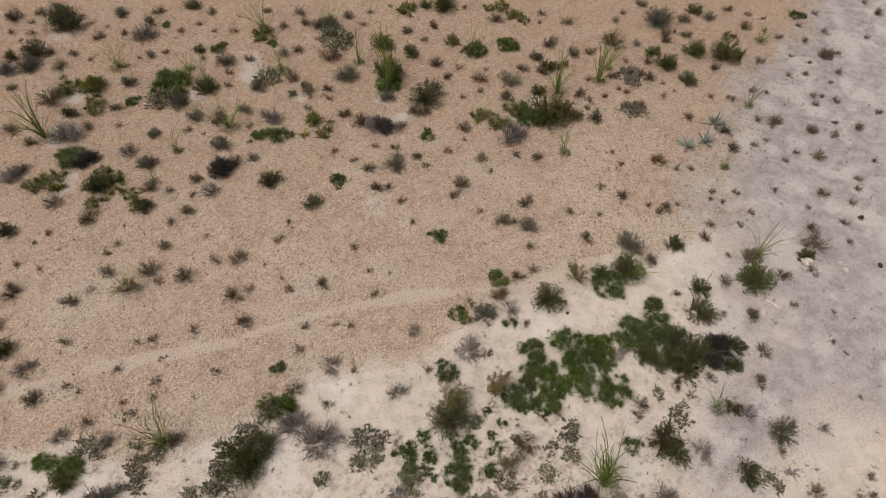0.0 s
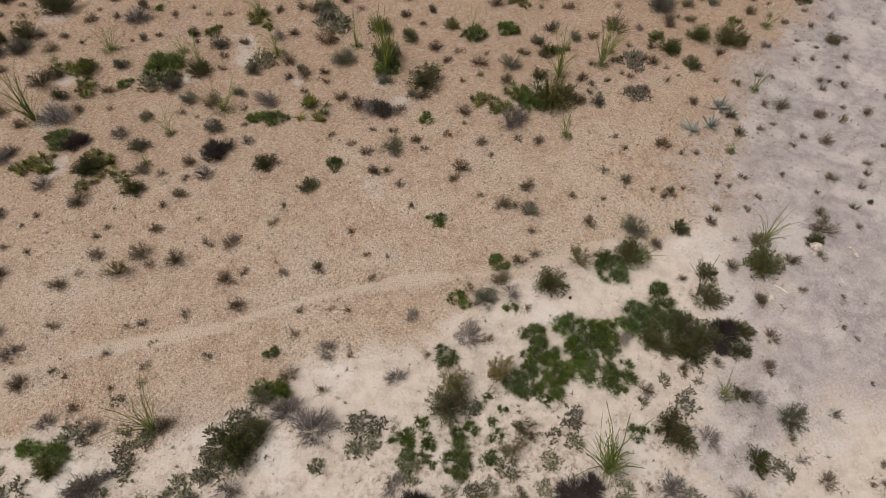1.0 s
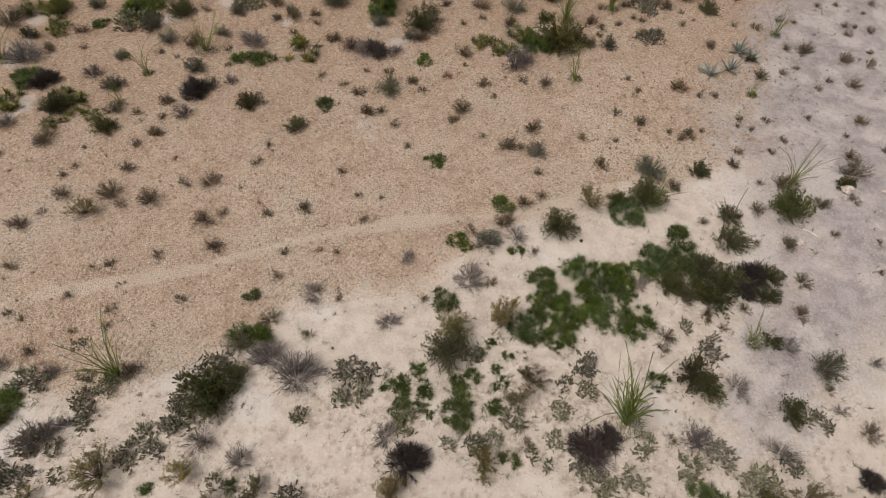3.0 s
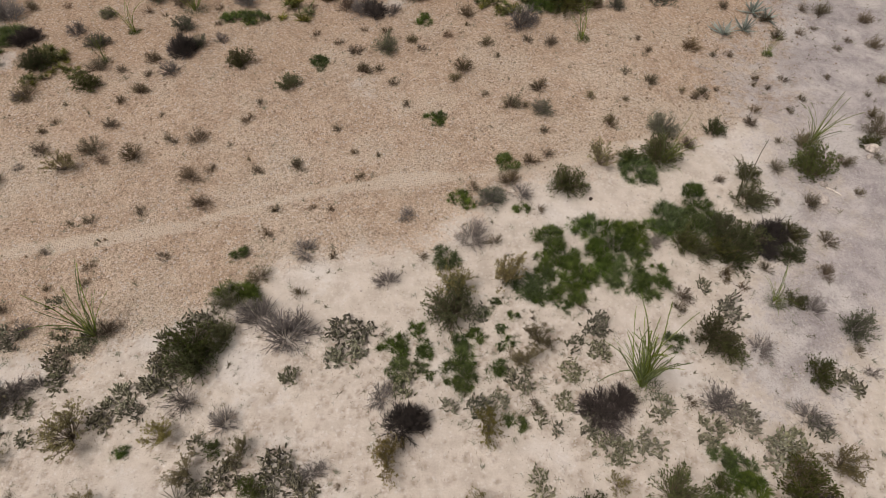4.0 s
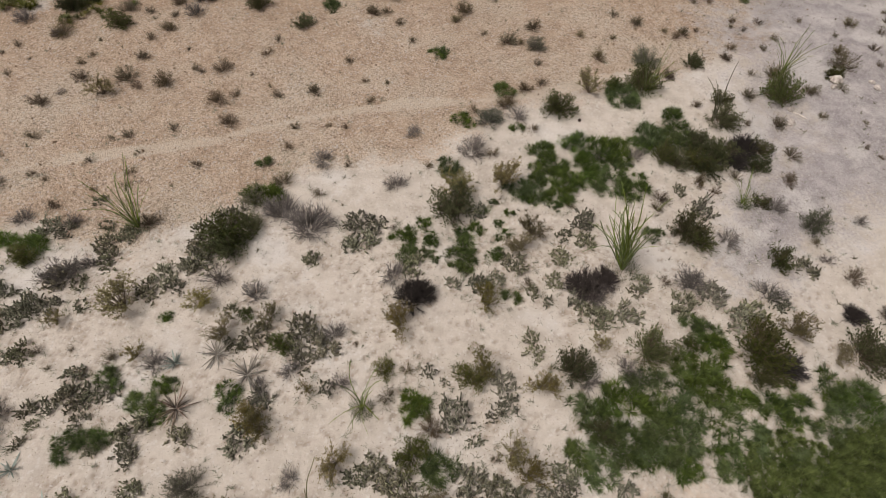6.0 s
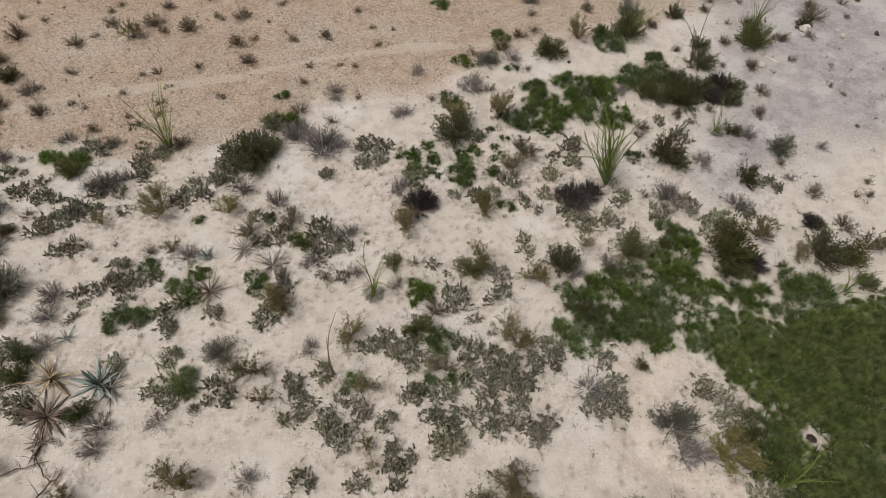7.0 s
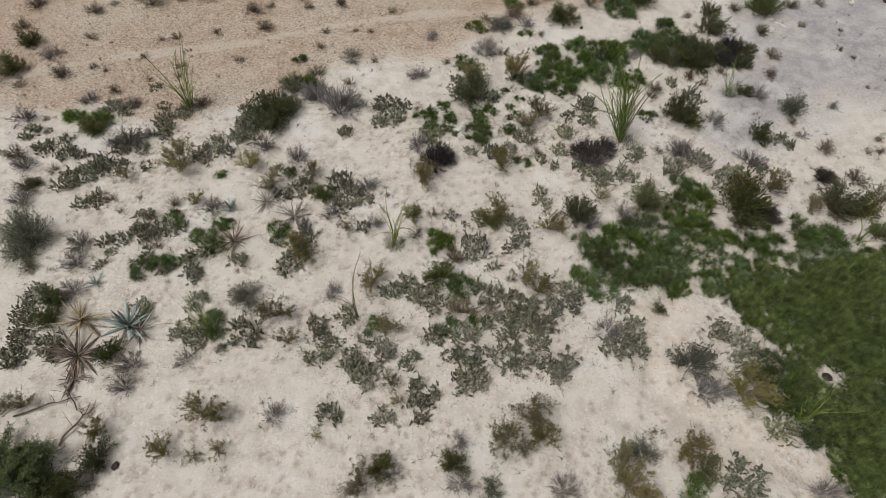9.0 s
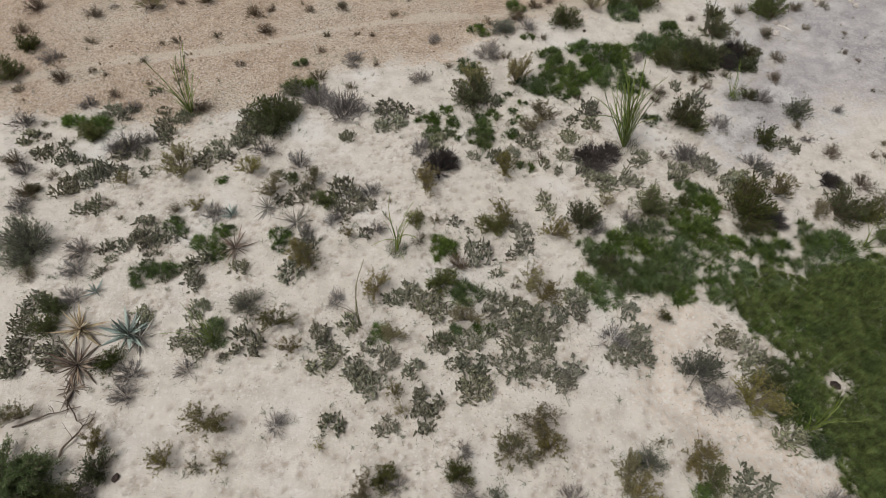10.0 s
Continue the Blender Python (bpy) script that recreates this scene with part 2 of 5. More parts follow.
def soft_noise(x, y, size):
    """Smooth value noise, -1 to 1, of the given feature size in metres."""
    u, v = np.asarray(x, float) / size + 90.3, np.asarray(y, float) / size + 57.7
    i, j = np.floor(u).astype(int), np.floor(v).astype(int)
    a, b = u - i, v - j
    a, b = a * a * (3 - 2 * a), b * b * (3 - 2 * b)
    g = lambda p, q: LATTICE[p % 256, q % 256]
    low = g(i, j) * (1 - a) + g(i + 1, j) * a
    high = g(i, j + 1) * (1 - a) + g(i + 1, j + 1) * a
    return 2 * (low * (1 - b) + high * b) - 1


def ground_z(x, y):
    return 0.10 * soft_noise(x, y, 9.0) + 0.05 * soft_noise(x, y, 3.1) + 0.022 * soft_noise(x, y, 1.1) + 0.012 * soft_noise(x, y, 0.55)


def reach_to(x, y, line):
    """Distance to a line of points."""
    best = np.full(np.shape(x), 1e9)
    for (ax, ay), (bx, by) in zip(line, line[1:]):
        dx, dy = bx - ax, by - ay
        k = np.clip(((x - ax) * dx + (y - ay) * dy) / (dx * dx + dy * dy), 0, 1)
        best = np.minimum(best, np.hypot(x - ax - k * dx, y - ay - k * dy))
    return best


def within(x, y, ring):
    """Distance inside a closed ring (outside: minus)."""
    hit = np.zeros(np.shape(x), bool)
    ring = ring + ring[:1]
    for (ax, ay), (bx, by) in zip(ring, ring[1:]):
        if ay != by:
            hit ^= ((ay > y) != (by > y)) & (x < (bx - ax) * (y - ay) / (by - ay) + ax)
    return np.where(hit, 1.0, -1.0) * reach_to(x, y, ring)


GRAVEL_RING = [(-4000, 6), (-20.4, 7.2), (-17.3, 7.6), (-13.6, 7.0), (-10.5, 8.4), (-8.8, 9.6), (-5.9, 11.6), (-3.3, 12.1), (0.0, 13.1), (1.2, 14.9), (3.9, 16.0), (8.1, 18.2), (15.3, 20.3), (20.5, 21.7), (24.5, 26.6), (28, 32.4), (33, 39.3), (39, 47.7), (2000, 3900), (-4000, 4000)]
WASH_RING = [(2000, 4000), (34.7, 47.7), (28.7, 39.3), (23.7, 32.4), (20.0, 26.6), (18.5, 21.7), (18.5, 18.3), (18.4, 15.2), (19.0, 13.1), (17.2, 10.5), (14.6, 7.8), (12.9, 5.4), (14.6, 5.6), (16.6, 7.9), (18.6, 9.3), (21.0, 10.3), (24.0, 9.8), (60.0, 2.0), (4000, -600), (4000, 4000)]
TRAIL_LINE = [(-60, -4), (-21.5, 9.9), (-18.0, 11.3), (-13.6, 12.4), (-11.3, 12.95), (-9.0, 13.8), (-6.6, 14.75), (-4.1, 15.5), (-1.5, 16.05), (2.6, 16.6), (6.3, 17.4), (8.7, 18.3), (12.9, 20.2)]
GULLY_LINE = [(9.0, -3.2), (7.5, -4.4), (7.4, -6.4), (9.0, -7.8), (10.8, -8.5), (12.0, -9.4), (13.4, -11.2)]


def axis(low, high, fine_low, fine_high, pitch=0.35, fine=0.09):
    """Grid lines: close-set where the camera comes near, wider outside, and ever wider out to the horizon."""
    inner = np.concatenate([np.arange(low, fine_low, pitch), np.arange(fine_low, fine_high, fine), np.arange(fine_high, high + pitch / 2, pitch)])
    out = pitch * 1.35 ** np.arange(1, 32)
    return np.concatenate([low - np.cumsum(out)[::-1], inner, inner[-1] + np.cumsum(out)])


def tread(xs, ys, gz):
    """Hoof prints pressed into the soft sand, singly and in strings; returns how far inside a pit each point lies."""
    dark_mask = np.zeros_like(gz)
    rnd = np.random.default_rng(21)

    def press(x, y, r, depth):
        i0, i1 = np.searchsorted(xs, (x - 2.2 * r, x + 2.2 * r))
        j0, j1 = np.searchsorted(ys, (y - 2.2 * r, y + 2.2 * r))
        d2 = ((xs[None, i0:i1] - x) ** 2 + (ys[j0:j1, None] - y) ** 2) / (r * r)
        gz[j0:j1, i0:i1] += depth * (0.55 * np.exp(-((np.sqrt(d2) - 1.35) / 0.35) ** 2) - 1.25 * np.exp(-(d2 ** 1.5)))
        # same round shape as the pit; darkens the sand colour there
        dark_mask[j0:j1, i0:i1] = np.maximum(dark_mask[j0:j1, i0:i1], np.exp(-(d2 ** 1.5)))

    for _ in range(5200):
        x, y = rnd.uniform(-16, 17), rnd.uniform(-11, 8.5)
        if soft_noise(x, y, 2.6) + 0.6 * soft_noise(x, y, 0.9) > rnd.uniform(-0.7, 1.1):
            press(x, y, rnd.uniform(0.075, 0.14), rnd.uniform(0.012, 0.042))
    for _ in range(34):
        x, y, a = rnd.uniform(-15, 15), rnd.uniform(-10.5, 8), rnd.uniform(0, math.tau)
        for k in range(rnd.integers(8, 22)):
            side = 0.13 * (-1) ** k
            press(x - side * math.sin(a), y + side * math.cos(a), rnd.uniform(0.085, 0.12), rnd.uniform(0.02, 0.045))
            x, y, a = x + 0.42 * math.cos(a), y + 0.42 * math.sin(a), a + rnd.normal(0, 0.14)
            if not (-15.5 < x < 16.5 and -10.5 < y < 8.2):
                break
    return dark_mask


def build_ground():
    xs, ys = axis(-40, 44, -16.5, 17.5), axis(-13, 50, -11.5, 9.0)
    gx, gy = np.meshgrid(xs, ys)
    gz = ground_z(gx, gy)
    gully = reach_to(gx, gy, GULLY_LINE)
    gz = gz - 0.16 * np.exp(-(gully / 0.55) ** 2)
    trail = reach_to(gx, gy, TRAIL_LINE)
    gz = gz - 0.06 * np.exp(-(trail / 0.45) ** 2)
    print_pit = tread(xs, ys, gz)
    n, k = len(ys), len(xs)
    verts = np.stack([gx, gy, gz], -1).reshape(-1, 3)
    i = (np.arange(n - 1)[:, None] * k + np.arange(k - 1)[None]).ravel()
    faces = np.stack([i, i + 1, i + k + 1, i + k], -1)
    me = bpy.data.meshes.new("ground")
    me.vertices.add(len(verts))
    me.vertices.foreach_set("co", verts.ravel())
    me.loops.add(faces.size)
    me.loops.foreach_set("vertex_index", faces.ravel())
    me.polygons.add(len(faces))
    me.polygons.foreach_set("loop_start", np.arange(len(faces)) * 4)
    me.polygons.foreach_set("use_smooth", np.ones(len(faces), bool))
    me.update()
    wob = 0.5 * soft_noise(gx, gy, 2.3) + 0.25 * soft_noise(gx, gy, 0.9)
    slow = soft_noise(gx, gy, 6.0)
    fade = lambda d, w: np.clip(0.5 + d / (2 * w), 0, 1)
    chalk = np.zeros_like(gx)
    for cx, cy, r in ((-4.4, 10.6, 2.6), (-16.0, 5.6, 3.0), (-6.4, 6.6, 3.2), (-4.0, 23.0, 1.6), (7.5, 33.0, 1.5), (-3.0, 32.0, 1.6), (-14.0, 37.0, 2.0), (-21.0, 33.5, 1.5), (-31.0, 38.0, 2.5), (17.5, 10.5, 1.6), (14.5, 6.0, 2.0), (16.5, 30.0, 1.3), (-24.0, 24.0, 1.3)):
        chalk = np.maximum(chalk, fade(0.55 * r - np.hypot(gx - cx, 1.3 * (gy - cy)) + 2.8 * wob, 1.6))
    for cx, cy, r in ((-29.9, 39.6, 1.3), (-17.95, 32.7, 0.9), (-13.6, 35.2, 1.1), (-25.8, 28.4, 1.1), (-26.0, 32.5, 0.7), (-3.8, 33.0, 0.9), (5.9, 30.8, 1.3), (-2.7, 31.0, 1.0), (-9.8, 32.7, 0.6), (-14.8, 39.6, 0.9)):
        chalk = np.maximum(chalk, fade(r - np.hypot(gx - cx, gy - cy) + 1.2 * wob, 0.8))
    rust = fade(0.9 - gully + 0.6 * wob, 0.6)
    rust = np.maximum(rust, fade(2.2 - np.hypot(gx - 0.2, 1.6 * (gy - 13.6)) + wob, 0.8))
    for name, value in (("gravel", fade(within(gx, gy, GRAVEL_RING) + 1.5 * wob + 0.8 * slow, 1.7)), ("wash", fade(within(gx, gy, WASH_RING) + 2.0 * wob + 2.0 * slow, 4.2)), ("trail", fade(0.3 - trail + 0.35 * wob, 0.4)), ("chalk", 0.7 * chalk), ("rust", rust), ("print_pit", print_pit), ("ochre", fade(gy - 29 - 0.25 * gx + 3 * slow + 2 * wob, 7.0))):
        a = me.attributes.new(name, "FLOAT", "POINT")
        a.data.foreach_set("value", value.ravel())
    me.materials.append(SOIL)
    return tagged(new("ground", me), "open desert ground of tan gravel, pale caliche sand and a grey dirt wash", "ground", kind="structure")


build_ground()


# ---- mesh tools ----
class Geo:
    """Collects the vertices and faces of one mesh."""

    def __init__(self):
        self.v, self.f = [], []

    def tube(self, points, radii, sides=3):
        base = len(self.v)
        for i, p in enumerate(points):
            d = (points[min(i + 1, len(points) - 1)] - points[max(i - 1, 0)]).normalized()
            a = d.orthogonal().normalized()
            b = d.cross(a)
            for s in range(sides):
                q = math.tau * s / sides
                self.v.append(p + radii[i] * (math.cos(q) * a + math.sin(q) * b))
        for i in range(len(points) - 1):
            for s in range(sides):
                t = (s + 1) % sides
                k = base + i * sides
                self.f.append((k + s, k + t, k + sides + t, k + sides + s))
        self.f.append(tuple(base + (len(points) - 1) * sides + s for s in range(sides)))

    def leaf(self, p, d, n, length, width):
        """A pointed oval leaf, folded a little along its rib."""
        w = d.cross(n)
        w = w.normalized() * width * 0.5 if w.length > 1e-6 else d.orthogonal() * width * 0.5
        k = len(self.v)
        mid = p + d * length * 0.45
        lift = w.cross(d).normalized() * width * 0.18
        self.v += [p, mid + w + lift, p + d * length, mid - w + lift]
        self.f += [(k, k + 1, k + 2), (k, k + 2, k + 3)]

    def blade(self, p, d, length, width, droop, segs=2):
        """A narrow blade that tapers to a point and bends over."""
        side_way = d.cross(Vector((0, 0, 1)))
        side_way = side_way.normalized() if side_way.length > 1e-3 else Vector((1, 0, 0))
        k, q, way = len(self.v), Vector(p), d.copy()
        for i in range(segs):
            w = side_way * width * 0.5 * (1 - 0.75 * i / segs)
            self.v += [q - w, q + w]
            q = q + way * length / segs
            way = (way + Vector((0, 0, -droop))).normalized()
        self.v.append(q)
        for i in range(segs - 1):
            a = k + 2 * i
            self.f.append((a, a + 1, a + 3, a + 2))
        self.f.append((k + 2 * segs - 2, k + 2 * segs - 1, k + 2 * segs))

    def pod(self, p, d, length, radius, sides=5):
        """A plump stem joint, narrow at its foot and rounded at its tip."""
        a = d.orthogonal().normalized()
        b = d.cross(a)
        k = len(self.v)
        rings = ((0, 0.55), (0.4, 1.0), (0.85, 0.85))
        for h, r in rings:
            for s in range(sides):
                q = math.tau * s / sides
                self.v.append(p + d * length * h + radius * r * (math.cos(q) * a + math.sin(q) * b))
        self.v.append(p + d * length)
        for s in range(sides):
            t = (s + 1) % sides
            for i in (0, sides):
                self.f.append((k + i + s, k + i + t, k + i + sides + t, k + i + sides + s))
            self.f.append((k + 2 * sides + s, k + 2 * sides + t, k + 3 * sides))

    def mesh(self, name, material, smooth=False):
        me = bpy.data.meshes.new(name)
        me.from_pydata([tuple(v) for v in self.v], [], self.f)
        if smooth:
            me.polygons.foreach_set("use_smooth", np.ones(len(me.polygons), bool))
        me.materials.append(material)
        return me


def part(name, geo, material, parent, label="", smooth=False, kind=""):
    ob = new(name, geo.mesh(name, material, smooth))
    ob.parent = parent
    return tagged(ob, label, kind=kind)


R = random.Random(11)
UP = Vector((0, 0, 1))


def dome(low=0.05, high=1.0):
    """A random way into the upper half, between two heights on the unit ball."""
    z, a = R.uniform(low, high), R.uniform(0, math.tau)
    r = math.sqrt(1 - z * z)
    return Vector((r * math.cos(a), r * math.sin(a), z))


def jitter(k):
    return Vector((R.gauss(0, k), R.gauss(0, k), R.gauss(0, k)))


def twig(geo, p, d, length, radius, bend=0.25, segs=2, rise=0.0):
    """A thin crooked twig; returns its points."""
    pts, way = [Vector(p)], d.normalized()
    for _ in range(segs):
        pts.append(pts[-1] + way * length / segs)
        way = (way + jitter(bend) + UP * rise).normalized()
    geo.tube(pts, [radius * (1 - 0.7 * i / segs) for i in range(segs + 1)])
    return pts


def along(pts, k):
    i = min(int(k * (len(pts) - 1)), len(pts) - 2)
    return pts[i].lerp(pts[i + 1], k * (len(pts) - 1) - i)


# ---- kinds of plants: each is about one metre across ----
def lobes(n):
    """Uneven crown: a broad middle and a few lobes, so that no outline is round."""
    found = [(Vector((R.uniform(-0.04, 0.04), R.uniform(-0.04, 0.04), 0)), R.uniform(0.33, 0.41))]
    for _ in range(n):
        a, r = R.uniform(0, math.tau), R.uniform(0.2, 0.33)
        found.append((Vector((r * math.cos(a), r * math.sin(a), 0)), R.uniform(0.15, 0.24)))
    return found


def spot(reach):
    """A random place on the lobes: its point, and how far out in its lobe it lies (0 to 1)."""
    c, r = R.choices(reach, [q * q for _, q in reach])[0]
    a, q = R.uniform(0, math.tau), math.sqrt(R.random())
    return Vector((c.x + q * r * math.cos(a), c.y + q * r * math.sin(a), 0.0)), q


def small_shrub(leaf, stem, fine=1.0):
    """A fuzzy low shrub: many hair-fine twigs that end in slivers, with sparse small leaves."""
    thing = new("desert_shrub")
    wood, leaves = Geo(), Geo()
    reach = lobes(4)
    for _ in range(int(84 * fine)):
        p, q = spot(reach)
        goal = p * 1.12 + UP * (0.10 + 0.46 * (1 - q * q) * R.uniform(0.6, 1.2))
        d = goal.normalized()
        pts = twig(wood, p * 0.3, (goal - p * 0.3).normalized(), (goal - p * 0.3).length, 0.0055, 0.2, 1)
        for _ in range(4):
            leaves.leaf(along(pts, R.uniform(0.3, 1.0)), (d + jitter(0.45)).normalized(), dome(), R.uniform(0.08, 0.17), R.uniform(0.008, 0.013))
        for _ in range(5):
            leaves.leaf(along(pts, R.uniform(0.35, 1.0)) + jitter(0.02), (dome(-0.3, 1.0) + d * 0.6).normalized(), dome(), R.uniform(0.03, 0.055), R.uniform(0.014, 0.024))
    part("branchwork", wood, M[stem], thing, kind="stuff")
    part("foliage", leaves, M[leaf], thing, kind="stuff")
    return thing


def twiggy_shrub(material, count=46, subs=6):
    thing = new("bare_twig_shrub")
    wood, ends = Geo(), Geo()
    reach = lobes(3)
    for _ in range(count):
        p, q = spot(reach)
        goal = p * 1.05 + UP * (0.08 + 0.42 * (1 - q * q) * R.uniform(0.7, 1.1))
        pts = twig(wood, p * 0.4 + jitter(0.02), (goal - p * 0.4).normalized(), (goal - p * 0.4).length, 0.0065, 0.25, 2)
        for _ in range(subs):
            at = along(pts, R.uniform(0.2, 1.0))
            twig(ends, at, ((goal - p * 0.4).normalized() + jitter(0.6)).normalized(), R.uniform(0.06, 0.15), 0.0055, 0.3, 1)
    part("branchwork", wood, material, thing, kind="stuff")
    part("brushwood", ends, material, thing, kind="stuff")
    return thing


def creosote_bush(fine=1.0):
    """A vase of slender stems that part upwards, with small leaves in tufts at their ends and gaps between."""
    thing = new("creosote_bush")
    wood, leaves = Geo(), Geo()
    reach = lobes(5)
    for _ in range(int(34 * fine)):
        p, q = spot(reach)
        goal = p * 1.12 + UP * (0.30 + 0.42 * (1 - q * q) * R.uniform(0.5, 1.2))
        d = goal.normalized()
        pts = twig(wood, jitter(0.02), d, goal.length, 0.008, 0.09, 3, 0.05)
        for _ in range(6):
            sub = twig(wood, along(pts, R.uniform(0.45, 1.0)), (d + jitter(0.55) + UP * 0.25).normalized(), R.uniform(0.07, 0.16), 0.0045, 0.3, 1)
            for _ in range(9):
                k = 1.0 - 0.7 * R.random() ** 1.5
                leaves.leaf(along(sub, k) + jitter(0.014), dome(0.0, 1), dome(), R.uniform(0.026, 0.046), R.uniform(0.015, 0.026))
    part("branchwork", wood, M["pale_twig"], thing, kind="stuff")
    part("foliage", leaves, M["creosote"], thing, kind="stuff")
    return thing


def dense_bush(leaf, fine=1.0, narrow=1.0, name="leafy_bush"):
    thing = new(name)
    wood, leaves = Geo(), Geo()
    reach = lobes(6)
    small = 1 / fine ** 0.4
    for _ in range(int(86 * fine)):
        p, q = spot(reach)
        goal = p * 1.1 + UP * (0.08 + 0.46 * (1 - q * q) * R.uniform(0.6, 1.15))
        d = goal.normalized()
        pts = twig(wood, p * 0.25, (goal - p * 0.25).normalized(), (goal - p * 0.25).length, 0.007, 0.12, 2)
        for _ in range(17):
            k = 1.0 - 0.75 * R.random() ** 1.6
            leaves.leaf(along(pts, k) + jitter(0.03 * small), (dome(-0.2, 1.0) + d).normalized(), dome(), R.uniform(0.045, 0.08) * small, R.uniform(0.02, 0.035) * narrow * small)
    part("branchwork", wood, M["grey_twig" if leaf == "feather" else "twig"], thing, kind="stuff")
    part("foliage", leaves, M[leaf], thing, kind="stuff")
    return thing


def herb_mound(fine=1.0):
    """A rounded mound of fine grassy tussocks, higher in the middle, with dark gaps between."""
    thing = new("green_herb_clump")
    low, top = Geo(), Geo()
    reach = lobes(6)
    for i in range(int(34 * fine)):
        p, q = spot(reach)
        rise = 0.17 * (1 - q * q)
        size = R.uniform(0.11, 0.2) / fine ** 0.25
        out = Vector((p.x, p.y, 0)) * 0.9
        for _ in range(34):
            d = (dome(0.25, 1.0) + out).normalized()
            (low if i % 2 else top).blade(p * 0.9 + UP * rise * R.uniform(0.3, 1.0) + Vector((d.x, d.y, 0)) * 0.2 * size, d, size * R.uniform(0.6, 1.3), 0.0125 / fine ** 0.35 * R.uniform(0.7, 1.3), R.uniform(0.15, 0.7), 2)
    part("undergrowth", low, M["herb"], thing, kind="stuff")
    part("foliage", top, M["herb"], thing, kind="stuff")
    return thing


def cholla_clump(fine=1.0):
    """Crowded plump finger-like joints on a low mound, some spreading along the sand, with dry twigs between."""
    thing = new("low_cactus_clump")
    pads, tips, dry = Geo(), Geo(), Geo()
    small = 1 / fine ** 0.5
    reach = lobes(6)
    for _ in range(int((52 if fine < 1 else 66) * fine)):
        p, q = spot(reach)
        p.z = R.uniform(-0.01, 0.2) * (1 - q * q)
        d = (dome(0.25, 1.0) + Vector((p.x, p.y, 0)) * 0.9).normalized()
        ln = R.uniform(0.08, 0.15) * small
        pads.pod(p, d, ln, R.uniform(0.02, 0.031) * small)
        for _ in range(R.choice((1, 2, 2))):
            e = (d + jitter(0.6) + UP * 0.15).normalized()
            tips.pod(p + d * ln * R.uniform(0.5, 0.95), e, R.uniform(0.07, 0.14) * small, R.uniform(0.017, 0.028) * small)
    for _ in range(int(16 * fine)):
        p, q = spot(reach)
        twig(dry, p * 0.8, (dome(0.2, 1.0) + p).normalized(), R.uniform(0.12, 0.26) * small, 0.004, 0.35, 2)
    part("base_growth", pads, M["cholla"], thing, smooth=True, kind="stuff")
    part("tip_growth", tips, M["cholla"], thing, smooth=True, kind="stuff")
    part("brushwood", dry, M["grey_twig"], thing, "dry grey twigs among the joints", kind="stuff")
    return thing


def rosette_clump():
    """A crowded mound of small stiff-leaved rosettes."""
    thing = new("spiky_rosette_clump")
    reach = lobes(4)
    for _ in range(17):
        g = Geo()
        p, q = spot(reach)
        c = p + UP * (0.03 + 0.14 * (1 - q * q) * R.random())
        for _ in range(22):
            d = (dome(0.1, 0.98) + jitter(0.05)).normalized()
            g.blade(c + Vector((d.x, d.y, 0)) * 0.015, d, R.uniform(0.13, 0.22), R.uniform(0.022, 0.034), -0.06, 2)
        part("rosette", g, M["rosette"], thing, kind="stuff")
    return thing


LABELS = {
    "tuft": ("small olive-brown twiggy desert shrub rooted in gravel", "shrub", "small desert shrubs"),
    "brown": ("brownish half-dry desert shrub on tan gravel", "shrub", "brown desert shrubs"),
    "dark": ("dense dark green leafy desert bush with uneven crown", "bush", "dark green bushes"),
    "grey": ("leafless grey desert shrub of fine bare twigs", "shrub", "bare grey shrubs"),
    "black": ("nearly black dead thorny shrub, rounded and dense", "shrub", "dead dark shrubs"),
    "creosote": ("open yellow-olive creosote bush with visible stems", "bush", "creosote bushes"),
    "herb": ("fresh green clump of grassy desert herbs", "grass clump", "green herb clumps"),
    "cholla": ("low grey-green clump of jointed cactus on sand", "cactus", "low cactus clumps"),
    "rosette": ("yellow-green clump of spiky narrow-leaved rosettes", "succulent", "spiky rosette clumps"),
    "feather": ("sage-green feathery desert bush with fine needles", "bush", "sage-green bushes"),
}
MAKERS = {
    "tuft": lambda fine: small_shrub("tuft", "twig", min(fine, 1.3)),
    "brown": lambda fine: small_shrub("brown", "twig", min(fine, 1.3)),
    "dark": lambda fine: dense_bush("dark", min(fine, 1.8)),
    "grey": lambda fine: twiggy_shrub(M["grey_twig"], int(66 * fine ** 0.7), 6),
    "black": lambda fine: twiggy_shrub(M["black_twig"], 230, 11),
    "creosote": lambda fine: creosote_bush(min(fine, 1.4)),
    "herb": lambda fine: herb_mound(fine),
    "cholla": lambda fine: cholla_clump(fine),
    "rosette": lambda fine: rosette_clump(),
    "feather": lambda fine: dense_bush("feather", fine, 0.75, "sage_bush"),
}
TALL = {"tuft": 1.0, "brown": 1.0, "dark": 1.05, "grey": 1.0, "black": 1.0, "creosote": 1.05, "herb": 1.1, "cholla": 1.3, "rosette": 1.0, "feather": 1.0}
STOCK = {}
PLACED = []


FULL = {"herb": 1.36, "tuft": 1.15, "brown": 1.15, "rosette": 1.25, "cholla": 1.1, "black": 1.15, "grey": 1.2}


